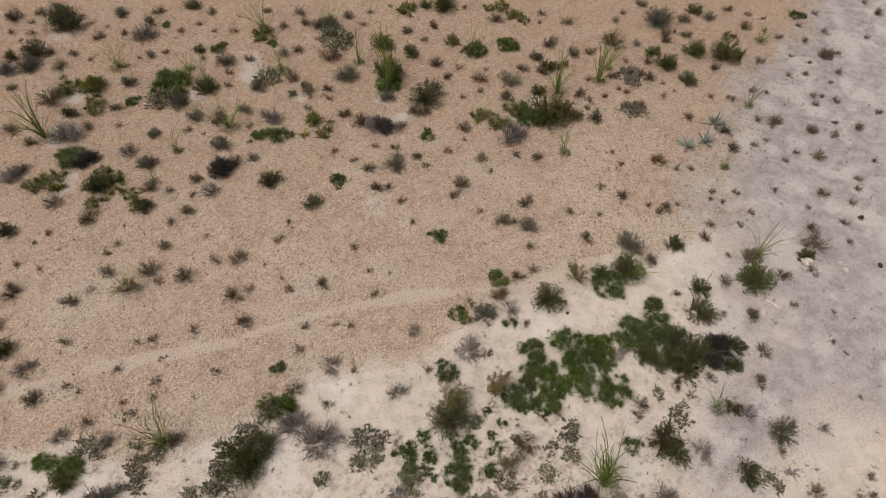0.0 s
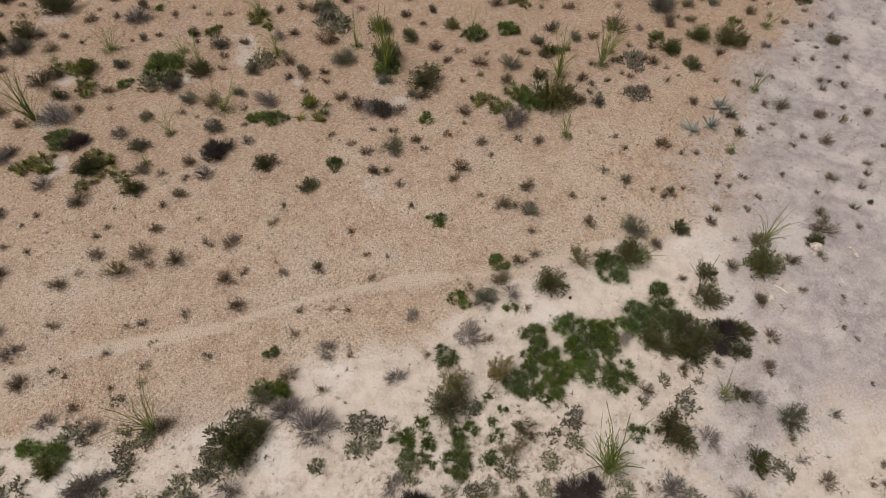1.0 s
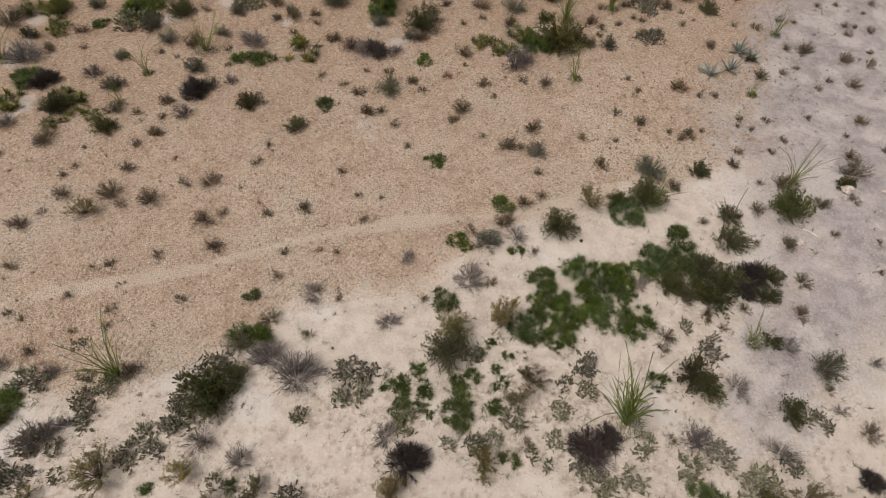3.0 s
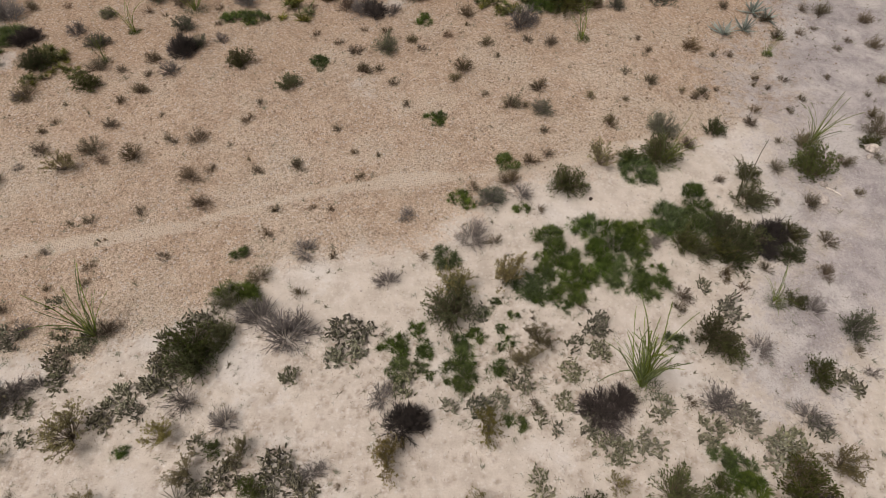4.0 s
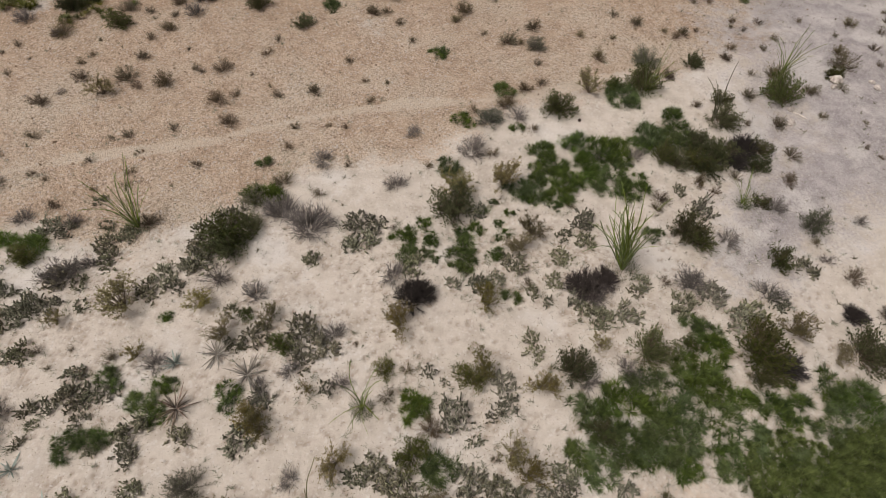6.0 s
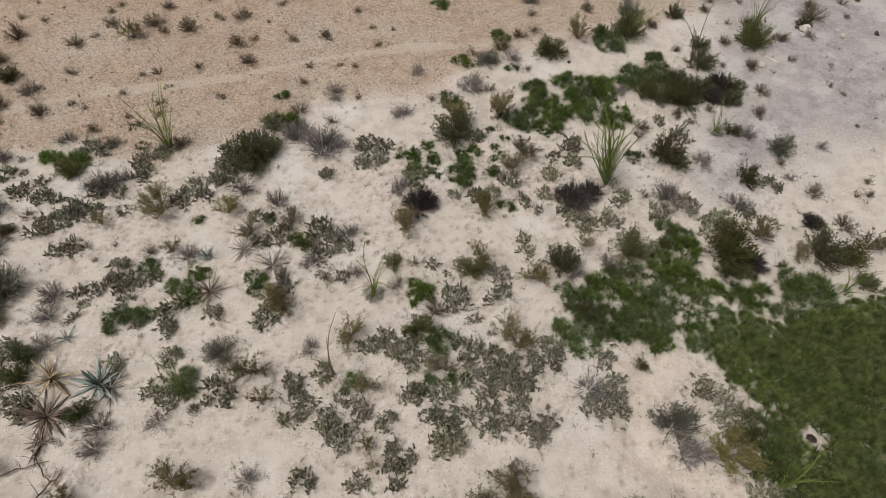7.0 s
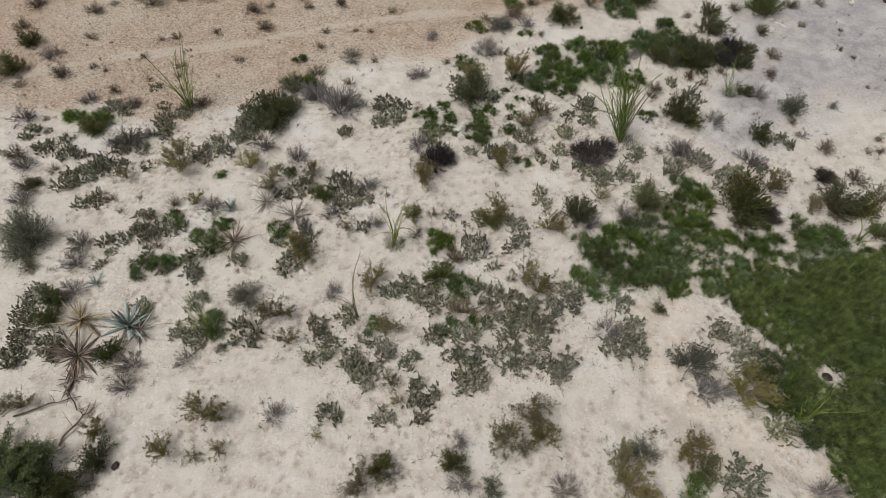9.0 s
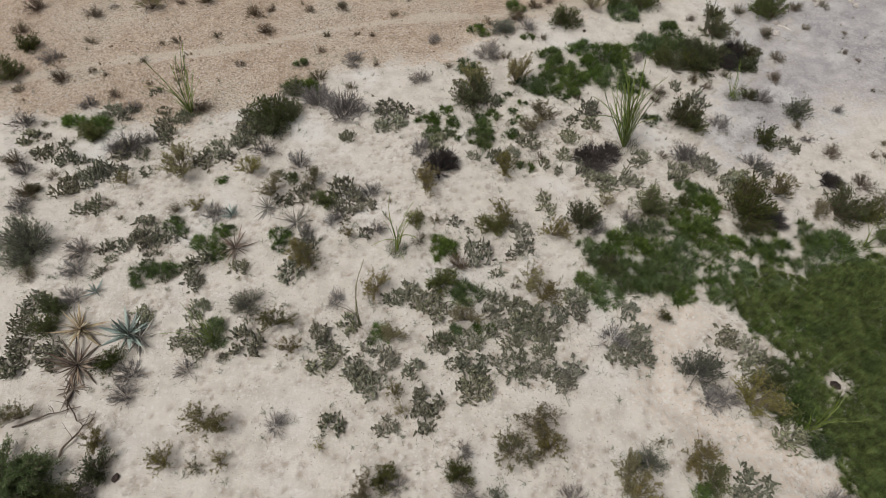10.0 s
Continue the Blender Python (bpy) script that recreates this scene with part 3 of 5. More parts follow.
def settle(kind, x, y, w):
    w = w * FULL.get(kind, 1.25) * (1.05 if y > 24 else 1.0)
    return Matrix.Translation((x, y, float(ground_z(x, y)) - 0.015)) @ pose(0, 0, 0, R.uniform(-5, 5), R.uniform(-5, 5), R.uniform(0, 360)) @ Matrix.Diagonal((w * R.uniform(1.05, 1.22), w * R.uniform(1.0, 1.15), w * TALL[kind] * R.uniform(0.85, 1.15), 1))


def plants(kind, spots):
    """Sets out plants of one kind at (x, y, width)."""
    for x, y, w in spots:
        fine = 0.75 if w < 0.8 else 1.2 if w < 1.4 else 2.2
        shelf = STOCK.setdefault((kind, fine), [])
        m = settle(kind, x, y, w)
        if len(shelf) < 5:
            thing = MAKERS[kind](fine)
            label, category, group = LABELS[kind]
            tagged(thing, label, category, group)
            thing.matrix_basis = m
            shelf.append(thing)
        else:
            thing = R.choice(shelf)
            held = thing.scale.copy()
            thing.scale = (1, 1, 1)
            copy_thing(thing, m)
            thing.scale = held
        PLACED.append((kind, x, y, w))


# ---- ocotillos: every cane is a part ----
def cane_mesh(leafy, bow):
    """A wand one metre long that leaves the root steeply and bows outwards, along +x."""
    g = Geo()
    pts, way = [Vector((0, 0, 0))], Vector((-0.12 - 0.4 * bow, R.gauss(0, 0.05), 1)).normalized()
    for i in range(11):
        pts.append(pts[-1] + way / 11)
        way = (way + Vector((0.1 * bow + R.gauss(0, 0.035), R.gauss(0, 0.06), -0.012 * i * bow))).normalized()
    g.tube(pts, [(0.0068 if leafy else 0.009) * (1 - 0.055 * i) for i in range(12)], 5)
    for _ in range(120 if leafy else 30):
        p = along(pts, R.uniform(0.03, 0.97))
        g.leaf(p, dome(-0.2, 1.0), dome(), R.uniform(0.009, 0.019), R.uniform(0.005, 0.009))
    return g.mesh("cane", M["cane"] if leafy else M["cane_bare"])


CANES = {leafy: [cane_mesh(leafy, bow) for bow in (0.0, 0.2, 0.4, 0.6, 0.9, 0.3, 1.2, 0.1)] for leafy in (True, False)}


def ocotillos(spots):
    """Sets out ocotillos at (x, y, height, spread, canes)."""
    for x, y, h, spread, n in spots:
        leafy = not (n <= 5 and h > 3)
        thing = tagged(new("ocotillo"), "ocotillo with green wand-like canes fanning from its base" if leafy else "sparse ocotillo with a few tall bare canes", "ocotillo", "ocotillos")
        thing.matrix_basis = Matrix.Translation((x, y, float(ground_z(x, y)) - 0.02)) @ pose(0, 0, 0, -9 if n > 20 else R.uniform(-5, 2), -9 if n > 20 else R.uniform(-5, 3))
        h = h * (1.12 if y > 22 else 1.0)
        n = int(n * (3.2 if n > 20 else 2.4)) if leafy else n
        widest = 1.7 * math.degrees(math.atan2(spread * 0.5, h)) * (0.75 if n > 50 else 1.0)
        for i in range(n):
            ob = new("cane", R.choice(CANES[leafy]))
            ob.parent = thing
            stray = leafy and R.random() < 0.16
            lean = widest * (R.uniform(1.0, 1.35) if stray else 0.05 + 0.95 * R.random())
            size = h * (R.uniform(0.4, 0.65) if stray or i % 3 == 0 else R.uniform(0.65, 1.05))
            a = R.uniform(0, 360)
            ob.matrix_basis = pose(0.06 * math.cos(radians(a)), 0.06 * math.sin(radians(a)), 0, 0, 0, a) @ pose(0, 0, 0, 0, lean, 0) @ Matrix.Diagonal((size, size, size, 1))
        if leafy:
            g = Geo()
            for _ in range(330):
                a, q = R.uniform(0, math.tau), math.sqrt(R.random()) * 0.2 * spread
                p = Vector((q * math.cos(a), q * math.sin(a), 0))
                g.blade(p, (dome(0.35, 1) + p).normalized(), R.uniform(0.12, 0.4) * spread * 0.4, 0.015, R.uniform(0.1, 0.5))
            part("basal_grass", g, M["herb"], thing, "green grass round the root", kind="stuff")


# ---- agaves: every leaf is a part ----
def agave_leaf(material, width, curl):
    """A thick channelled leaf one metre long, along +x, with a spined tip."""
    g = Geo()
    shape = ((0, 0.55), (0.2, 0.8), (0.45, 1.0), (0.7, 0.72), (0.9, 0.3), (1.0, 0.03))
    for s, w in shape:
        z = curl * s * s
        half = width * 0.5 * w
        g.v += [Vector((s, -half, z + 0.25 * half)), Vector((s, 0, z - 0.25 * half)), Vector((s, half, z + 0.25 * half)), Vector((s, 0, z - 0.25 * half - 0.03 * w))]
    for i in range(len(shape) - 1):
        a, b = 4 * i, 4 * i + 4
        for s in range(4):
            t = (s + 1) % 4
            g.f.append((a + s, a + t, b + t, b + s))
    return g.mesh("leaf", material, True)


def agave(x, y, size, material, count, label, width=0.13, low=-5, high=75, curl=0.12):
    thing = tagged(new("agave"), label, "agave", "agaves")
    thing.matrix_basis = Matrix.Translation((x, y, float(ground_z(x, y)))) @ pose(0, 0, 0, R.uniform(-6, 6), R.uniform(-6, 6), R.uniform(0, 360))
    kinds = [agave_leaf(material, width * q, curl * c) for q, c in ((1, 1), (0.8, 1.8), (1.2, 0.3), (0.9, -1.2))]
    for i in range(count):
        up = low + (high - low) * i / (count - 1) + R.uniform(-13, 13)
        length = size * 0.58 * R.uniform(0.45, 1.2) * (1.0 - 0.25 * i / count)
        ob = new("leaf", R.choice(kinds))
        ob.parent = thing
        turn = i * 137.5 + R.uniform(-24, 24)
        ob.matrix_basis = pose(0, 0, 0.06 * size * 0.5 + 0.05 * i / count, 0, 0, turn) @ pose(0.03, 0, 0, R.uniform(-25, 25), -up, 0) @ Matrix.Diagonal((length, length, length, 1))
    return thing


# ---- mesquite, dead branch, stones ----
def mesquite(x, y, spread, tall):
    thing = tagged(new("mesquite_tree"), "low spreading green mesquite tree with feathery leaves", "tree")
    thing.matrix_basis = Matrix.Translation((x, y, float(ground_z(x, y)) - 0.03))
    wood, limbs, crown = Geo(), Geo(), Geo()
    pts = twig(wood, Vector((0, 0, 0)), UP, tall * 0.22, 0.09, 0.2, 3)
    reach = lobes(7)
    for _ in range(90):
        p, q = spot(reach)
        goal = Vector((p.x * spread * 1.05, p.y * spread * 1.05, tall * (0.15 + 0.75 * (1 - q * q) * R.uniform(0.6, 1.1)))) - pts[-1]
        limb = twig(limbs, pts[-1], goal.normalized(), goal.length, 0.03, 0.12, 4)
        for _ in range(7):
            sub = twig(limbs, along(limb, R.uniform(0.45, 1)), (goal.normalized() + jitter(0.7)).normalized(), R.uniform(0.2, 0.45), 0.008, 0.25, 2)
            for _ in range(22):
                crown.leaf(along(sub, R.random()) + jitter(0.05), dome(-0.4, 0.9), dome(), R.uniform(0.06, 0.12), R.uniform(0.022, 0.04))
    part("trunk", wood, M["dead_wood"], thing)
    part("limbwork", limbs, M["dead_wood"], thing, kind="stuff")
    part("crown", crown, M["mesquite"], thing, kind="stuff")
    return thing


def dead_branch(a, b, radius, forks, label):
    """A fallen branch from a to b on the ground, with side forks."""
    thing = tagged(new("dead_branch"), label, "dead branch")
    pa, pb = Vector((*a, 0.0)), Vector((*b, 0.0))
    mid = (pa + pb) / 2
    thing.matrix_basis = Matrix.Translation((mid.x, mid.y, float(ground_z(mid.x, mid.y))))
    g = Geo()
    n = 7
    pts = [(pa - mid).lerp(pb - mid, i / n) + Vector((R.gauss(0, 0.03), R.gauss(0, 0.03), radius + 0.10 * math.sin(math.pi * i / n) + 0.02 * R.random())) for i in range(n + 1)]
    g.tube(pts, [radius * (1 - 0.6 * i / n) for i in range(n + 1)], 6)
    part("limb", g, M["dead_wood"], thing)
    side_forks = Geo()
    for _ in range(forks):
        p = along(pts, R.uniform(0.25, 0.95))
        d = ((pb - pa).normalized() + Vector((R.gauss(0, 0.8), R.gauss(0, 0.8), R.uniform(0, 0.5)))).normalized()
        sub = twig(side_forks, p, d, R.uniform(0.25, 0.7), radius * 0.4, 0.25, 4)
        twig(side_forks, along(sub, 0.6), (d + jitter(0.7)).normalized(), 0.25, radius * 0.2, 0.3, 3)
    part("brushwood", side_forks, M["dead_wood"], thing, kind="stuff")
    return thing


def stone_geo(g, p, sx, sy, sz, turn):
    """A lumpy faceted stone."""
    k = len(g.v)
    c, s = math.cos(turn), math.sin(turn)
    for h, r in ((-0.25, 0.8), (0.25, 1.0), (0.75, 0.7)):
        for i in range(6):
            q = math.tau * (i + 0.5 * (h > 0)) / 6
            rr = r * R.uniform(0.8, 1.15)
            x, y = sx * 0.5 * rr * math.cos(q), sy * 0.5 * rr * math.sin(q)
            g.v.append(p + Vector((c * x - s * y, s * x + c * y, sz * (h + R.uniform(-0.08, 0.08)))))
    g.v.append(p + Vector((0, 0, sz)))
    for r in range(2):
        for i in range(6):
            j = (i + 1) % 6
            g.f.append((k + 6 * r + i, k + 6 * r + j, k + 6 * r + 6 + j, k + 6 * r + 6 + i))
    for i in range(6):
        g.f.append((k + 12 + i, k + 12 + (i + 1) % 6, k + 18))


def pebble_geo(g, p, sx, sy, sz, turn):
    """A small five-sided pebble."""
    k = len(g.v)
    c, s = math.cos(turn), math.sin(turn)
    for h, r in ((-0.2, 1.0), (0.7, 0.62)):
        for i in range(5):
            q = math.tau * (i + 0.5 * (h > 0)) / 5
            rr = r * R.uniform(0.75, 1.2)
            x, y = sx * 0.5 * rr * math.cos(q), sy * 0.5 * rr * math.sin(q)
            g.v.append(p + Vector((c * x - s * y, s * x + c * y, sz * h)))
    for i in range(5):
        j = (i + 1) % 5
        g.f.append((k + i, k + j, k + 5 + j, k + 5 + i))
    g.f.append(tuple(range(k + 5, k + 10)))


def stone(x, y, size, material, label):
    g = Geo()
    stone_geo(g, Vector((0, 0, 0)), size, size * R.uniform(0.65, 0.9), size * R.uniform(0.4, 0.6), R.uniform(0, 6))
    ob = tagged(new("stone", g.mesh("stone", M[material])), label, "stone", "loose stones")
    ob.matrix_basis = Matrix.Translation((x, y, float(ground_z(x, y))))
    return ob


# ---- what grows and lies where ----
plants("dark", [(-25.58, 19.95, 1.03), (-22.55, 12.36, 1.11), (-22.48, 9.9, 1.36), (-18.17, 2.39, 0.55), (-16.92, 5.83, 1.09), (-15.11, -3.43, 0.98), (-14.97, -4.28, 1.02), (-12.92, -10.21, 1.07), (-12.31, -5.46, 0.87), (-11.92, -10.2, 1.08), (-11.46, -9.2, 1.04), (-8.9, 7.24, 1.7), (-8.5, 6.49, 1.56), (-7.66, 7.55, 1.08), (-7.11, 3.37, 0.62), (-5.59, 2.11, 0.91), (-2.22, -9.36, 0.86), (-1.53, 1.2, 0.79), (-0.33, -1.87, 1.15), (0.22, -9.25, 0.94), (1.23, 8.93, 1.77), (1.77, 0.91, 1.14), (5.7, 1.25, 1.45), (6.49, -1, 0.95), (6.88, 16.11, 1.57), (8.27, -3.28, 0.54), (8.6, -9.34, 0.98), (8.71, 2.11, 1.54), (10.1, 17.81, 1.15), (10.49, 2.33, 0.77)])
plants("dark", [(11.67, 12.71, 1.27), (11.74, 17.83, 1.69), (11.82, 8.19, 1.58), (12.22, 12.33, 1.27), (12.27, 7.51, 1.15), (13.05, 1.19, 1.16), (13.17, 12.37, 1.27), (13.37, 2.1, 1.85), (13.74, 13.53, 1.62), (13.85, 12.07, 1.52), (14.74, 13.07, 1.61), (14.82, 19.95, 0.98), (15.33, 15.31, 1.43), (15.54, 6.54, 1.13), (15.68, 9.79, 0.84), (15.8, 17.04, 1.14), (16.18, 12.15, 1.14), (16.72, 13.32, 1.16), (17.36, 2.15, 1.71), (18.56, 1.79, 1.28), (18.85, 0.6, 1), (19.26, 17.18, 1.89), (22.85, 19.23, 0.87), (-32.54, 36.42, 0.97), (-30.88, 42.18, 1.57), (-30.86, 37.22, 1.64), (-29.74, 40.46, 2.06), (-25.81, 30.39, 0.9), (-24.82, 33.22, 1.25), (-24.62, 26.76, 0.57)])
plants("dark", [(-21.69, 23.63, 1.46), (-20.65, 43.73, 1.06), (-18.58, 38.03, 0.84), (-18.32, 22.18, 1.29), (-17.08, 33.26, 1.44), (-10.6, 24.45, 1.34), (-7.61, 22.6, 1.09), (-4.5, 39.24, 1.57), (-3.76, 35.58, 1.85), (-1.82, 38.32, 1.21), (-0.86, 44.86, 0.98), (-0.78, 33.2, 2.11), (0.84, 44.62, 1.73), (1.21, 39.91, 1.06), (7.81, 34, 0.99), (8.46, 31.67, 2.52), (8.88, 36.91, 1.04), (9.28, 31.76, 1.12), (17.61, 39.16, 1.09), (18.31, 37.76, 1.43), (19.56, 35.66, 1.22), (20.98, 39.46, 1.65), (22.41, 44.95, 1.18), (23.38, 38.77, 2.01), (24.42, 38.79, 1.09), (27.72, 22.45, 0.44)])
plants("feather", [(-17.3, -1.22, 1.15), (-17.19, -0.45, 1.79), (-8, 9.19, 1.23), (-7.8, -3.07, 1.2), (1.49, -10.01, 0.73), (3.03, 14.91, 1.34), (6.56, -8.82, 0.88), (9.04, -5.61, 1.39), (12.24, 19.9, 1.58), (17.82, 8.63, 1.3), (-30.53, 35.26, 1.51), (-26.15, 42.54, 1.06), (-22.79, 33.96, 0.95), (-22.31, 37.22, 0.66), (-19.4, 28.56, 0.88), (-19.03, 25.76, 1.13), (-18.51, 31.78, 1.24), (-16.99, 30.4, 1.06), (-16.34, 36.59, 1.17), (-14.65, 27.68, 1.1), (-13.69, 31.25, 0.85), (-13.37, 26.1, 0.93), (-13.15, 33.72, 1.12), (-10.63, 33.1, 0.63), (-9.65, 33.97, 0.72), (-8.99, 41.85, 1.43), (-8.41, 40.48, 1.41), (-6.85, 35.49, 1.49), (-3.5, 32.99, 0.96), (-2.65, 26.24, 1.31)])
plants("feather", [(-1.39, 31.45, 0.79), (5.67, 35.29, 1.34), (6.02, 21.24, 1.07), (7.98, 38.01, 0.96), (11.13, 38.8, 0.97), (11.72, 31.24, 0.97), (19.09, 43.48, 2.12), (23.57, 44.12, 0.97)])
plants("herb", [(-17.96, 6.6, 0.99), (-16.76, 6.18, 1.23), (-12.24, -1.7, 0.96), (-11.67, 0.62, 0.82), (-11.19, -1.52, 0.83), (-10.34, 3.3, 0.52), (-10.27, -0.24, 0.85), (-9.74, 0.41, 0.63), (-9.6, -0.63, 0.75), (-9.38, 0.42, 0.63), (-8.94, -4.27, 0.94), (-7.94, 11.52, 0.73), (-7.64, 9.69, 1.37), (-7.18, 0.12, 0.91), (-2.73, -4.15, 0.87), (-1.04, 7.4, 1.02), (-0.88, 6.46, 0.84), (-0.41, -0.17, 1.01), (-0.2, 8.19, 0.58), (-0.06, -0.26, 0.77), (-0.06, 6.57, 0.56), (-0.05, -4.21, 0.78), (0.22, 7.33, 0.71), (0.36, 6.25, 0.33), (0.73, -2.38, 1.14), (0.85, 11.69, 1.05), (1.05, 6.08, 0.33), (1.25, -3.92, 0.66), (1.51, 7.83, 0.57), (1.59, 6.28, 1.06)])
plants("herb", [(1.61, 6.91, 0.96), (1.61, 14.94, 0.96), (2.23, 8.03, 0.69), (2.56, 8.93, 0.59), (2.86, 6.63, 0.7), (2.98, 9.44, 0.41), (3.06, 7.53, 0.4), (3.2, 8.28, 0.4), (3.5, 7.75, 0.4), (3.53, 4.55, 0.75), (3.73, 8.9, 0.41), (3.89, 17.39, 1), (4.11, 10.37, 1.15), (4.47, 14.54, 0.65), (4.99, 10.72, 0.91), (5.1, 9.75, 1.08), (5.41, -1.98, 0.97), (5.44, 13.14, 1.02), (5.57, 11.38, 1.11), (5.94, 12.07, 1.25), (5.97, 9.3, 0.53), (6.11, -0.32, 1.11), (6.16, -2.26, 1.15), (6.17, 10.02, 1.08), (6.55, 10.82, 1.47), (6.62, -1.47, 1.29), (6.75, -0.04, 1.21), (7.35, 13.35, 1.35), (7.54, -1.47, 1.41), (7.62, 11.9, 1.25)])
plants("herb", [(7.63, 0.25, 1.37), (7.83, 11.14, 1.11), (7.98, -9.95, 0.92), (8.16, -1.96, 1.16), (8.43, 13.14, 1.35), (8.5, 0.9, 1.24), (8.54, 10.94, 1.35), (8.59, -1.44, 1.4), (8.78, -0.11, 1.12), (9.11, 12.32, 0.94), (9.22, -2.2, 1), (9.36, 13.11, 1.54), (9.53, 11.99, 0.81), (9.68, -0.28, 1.36), (9.7, -1.2, 1.1), (9.71, 10.74, 1.41), (10.18, 7.87, 0.81), (10.31, 1.36, 1.51), (10.45, 17.06, 1.54), (10.61, 13.62, 1.03), (10.76, -1.39, 0.9), (10.79, 3.54, 0.69), (10.92, -0.22, 1.16), (10.94, 0.7, 1.04), (10.95, -2.17, 1.1), (11.28, 13.99, 1.5), (11.4, -2.91, 0.7), (11.44, 3.13, 1.05), (11.54, 2.11, 1.18), (11.84, 0.42, 1.03)])
plants("herb", [(11.89, -1.2, 1.2), (12.25, -6.63, 1.32), (12.29, -5.5, 0.89), (12.5, 0.04, 0.78), (12.69, -5.63, 0.9), (12.78, -8.01, 1.11), (12.79, 15.46, 1.3), (12.83, 13.75, 1.63), (13.65, 0.09, 1.42), (13.76, -9.82, 1.12), (14.03, -8.36, 0.98), (14.26, -9.11, 1.15), (14.84, -0.97, 1), (15.59, 0.95, 1.15), (15.61, -0.07, 0.98), (16.57, 0.13, 1.58), (-24.16, 26.41, 1.53), (-22.09, 41.29, 0.78), (-21.95, 32.17, 0.85), (-20.16, 34.46, 1.6), (-19.62, 33.81, 2.35), (-17.13, 38.27, 1.01), (-13.01, 39.13, 0.77), (-11.86, 28.87, 1.2), (-10.54, 28.87, 1.2), (-6.22, 24.56, 0.97), (-3.5, 34.53, 1.64), (-0.41, 29.18, 0.84), (0.38, 20.37, 0.98), (3.14, 38.91, 1.58)])
plants("herb", [(5.84, 39.59, 1.42), (6.58, 31.89, 1.28), (7.01, 31.06, 1.41), (7.82, 31.21, 1.44), (31.57, 44.88, 1)])
plants("cholla", [(-19.73, 5.58, 0.97), (-18.94, 5.69, 0.4), (-18.71, 4.68, 1), (-17.84, 5.18, 0.64), (-17.67, 4.34, 1.05), (-16.81, 4.29, 0.68), (-16.75, 2.66, 1.27), (-16.56, 7.46, 0.98), (-16.09, -3.09, 1.01), (-16.07, 3.14, 1.18), (-15.95, -3.94, 0.99), (-15.88, 1.41, 0.64), (-15.88, 3.65, 1.19), (-15.72, -4.89, 1.17), (-15.7, 7.31, 0.9), (-15.66, -5.54, 1.03), (-15.28, 1.52, 0.94), (-15.15, 4.87, 1.12), (-15, 3.58, 0.93), (-14.91, 8.99, 0.64), (-14.65, -5.08, 1.04), (-14.25, 4.73, 0.69), (-14.21, -5.49, 0.87), (-14.15, -0.45, 0.71), (-14.05, 7.67, 0.62), (-13.98, -1.66, 0.5), (-13.73, -1.1, 0.46), (-13.73, 3.69, 0.62), (-13.72, 6.63, 1), (-13.58, -0.43, 0.71)])
plants("cholla", [(-13.48, 5.79, 0.98), (-13.09, 7.11, 0.95), (-12.92, 0.54, 1.06), (-12.82, -0.18, 1), (-12.12, -0.68, 0.7), (-12.06, -0.01, 0.95), (-11.66, -3.6, 0.91), (-11.38, 4.35, 1.11), (-11.34, -1.88, 0.55), (-11.31, 0.08, 0.6), (-10.91, 5.09, 1.13), (-10.21, -1.28, 1.16), (-10.19, 4.68, 0.69), (-10.16, -2.03, 0.82), (-10.12, -4.71, 0.55), (-10.12, 5.57, 0.81), (-9.91, 6.59, 1.05), (-9.82, -3.32, 0.92), (-9.81, 7.47, 1.07), (-9.77, -4.38, 0.77), (-9.5, 6.01, 1.37), (-9.4, -4.97, 0.88), (-8.85, 8.35, 1.33), (-8.53, -1.32, 0.83), (-8.26, -5.21, 0.29), (-7.77, 3.51, 0.67), (-7.58, -4.65, 1.32), (-7.28, 2.15, 0.81), (-6.57, 2.44, 1.07), (-6.44, -1.47, 1.16)])
plants("cholla", [(-5.97, -0.05, 0.86), (-4.96, -4.18, 0.82), (-4.86, 2.8, 1.18), (-4.83, 6.13, 0.83), (-4.79, -5.45, 0.88), (-4.69, -4.65, 0.85), (-4.52, 2.01, 1.52), (-4.24, -4.96, 0.68), (-4.12, -7.62, 0.9), (-3.93, -3.82, 0.92), (-3.79, 2.04, 1.01), (-3.66, 0.42, 0.63), (-3.5, -5.99, 1.03), (-3.46, -5.43, 0.96), (-3.44, 6.8, 0.73), (-3.07, -6.3, 1.02), (-3.02, -5.83, 0.66), (-3.01, -4.71, 0.68), (-2.84, 7.07, 1.24), (-2.75, 8.05, 1.67), (-2.34, -5.2, 1.05), (-2.28, -7.69, 0.82), (-2.28, -2.65, 0.86), (-1.74, -2.24, 0.82), (-1.39, -5.61, 0.87), (-1.17, -2.69, 1.26), (-1.03, -7.39, 0.99), (-0.85, -6.79, 1.09), (-0.72, -3.17, 1.11), (-0.6, 5.84, 0.99)])
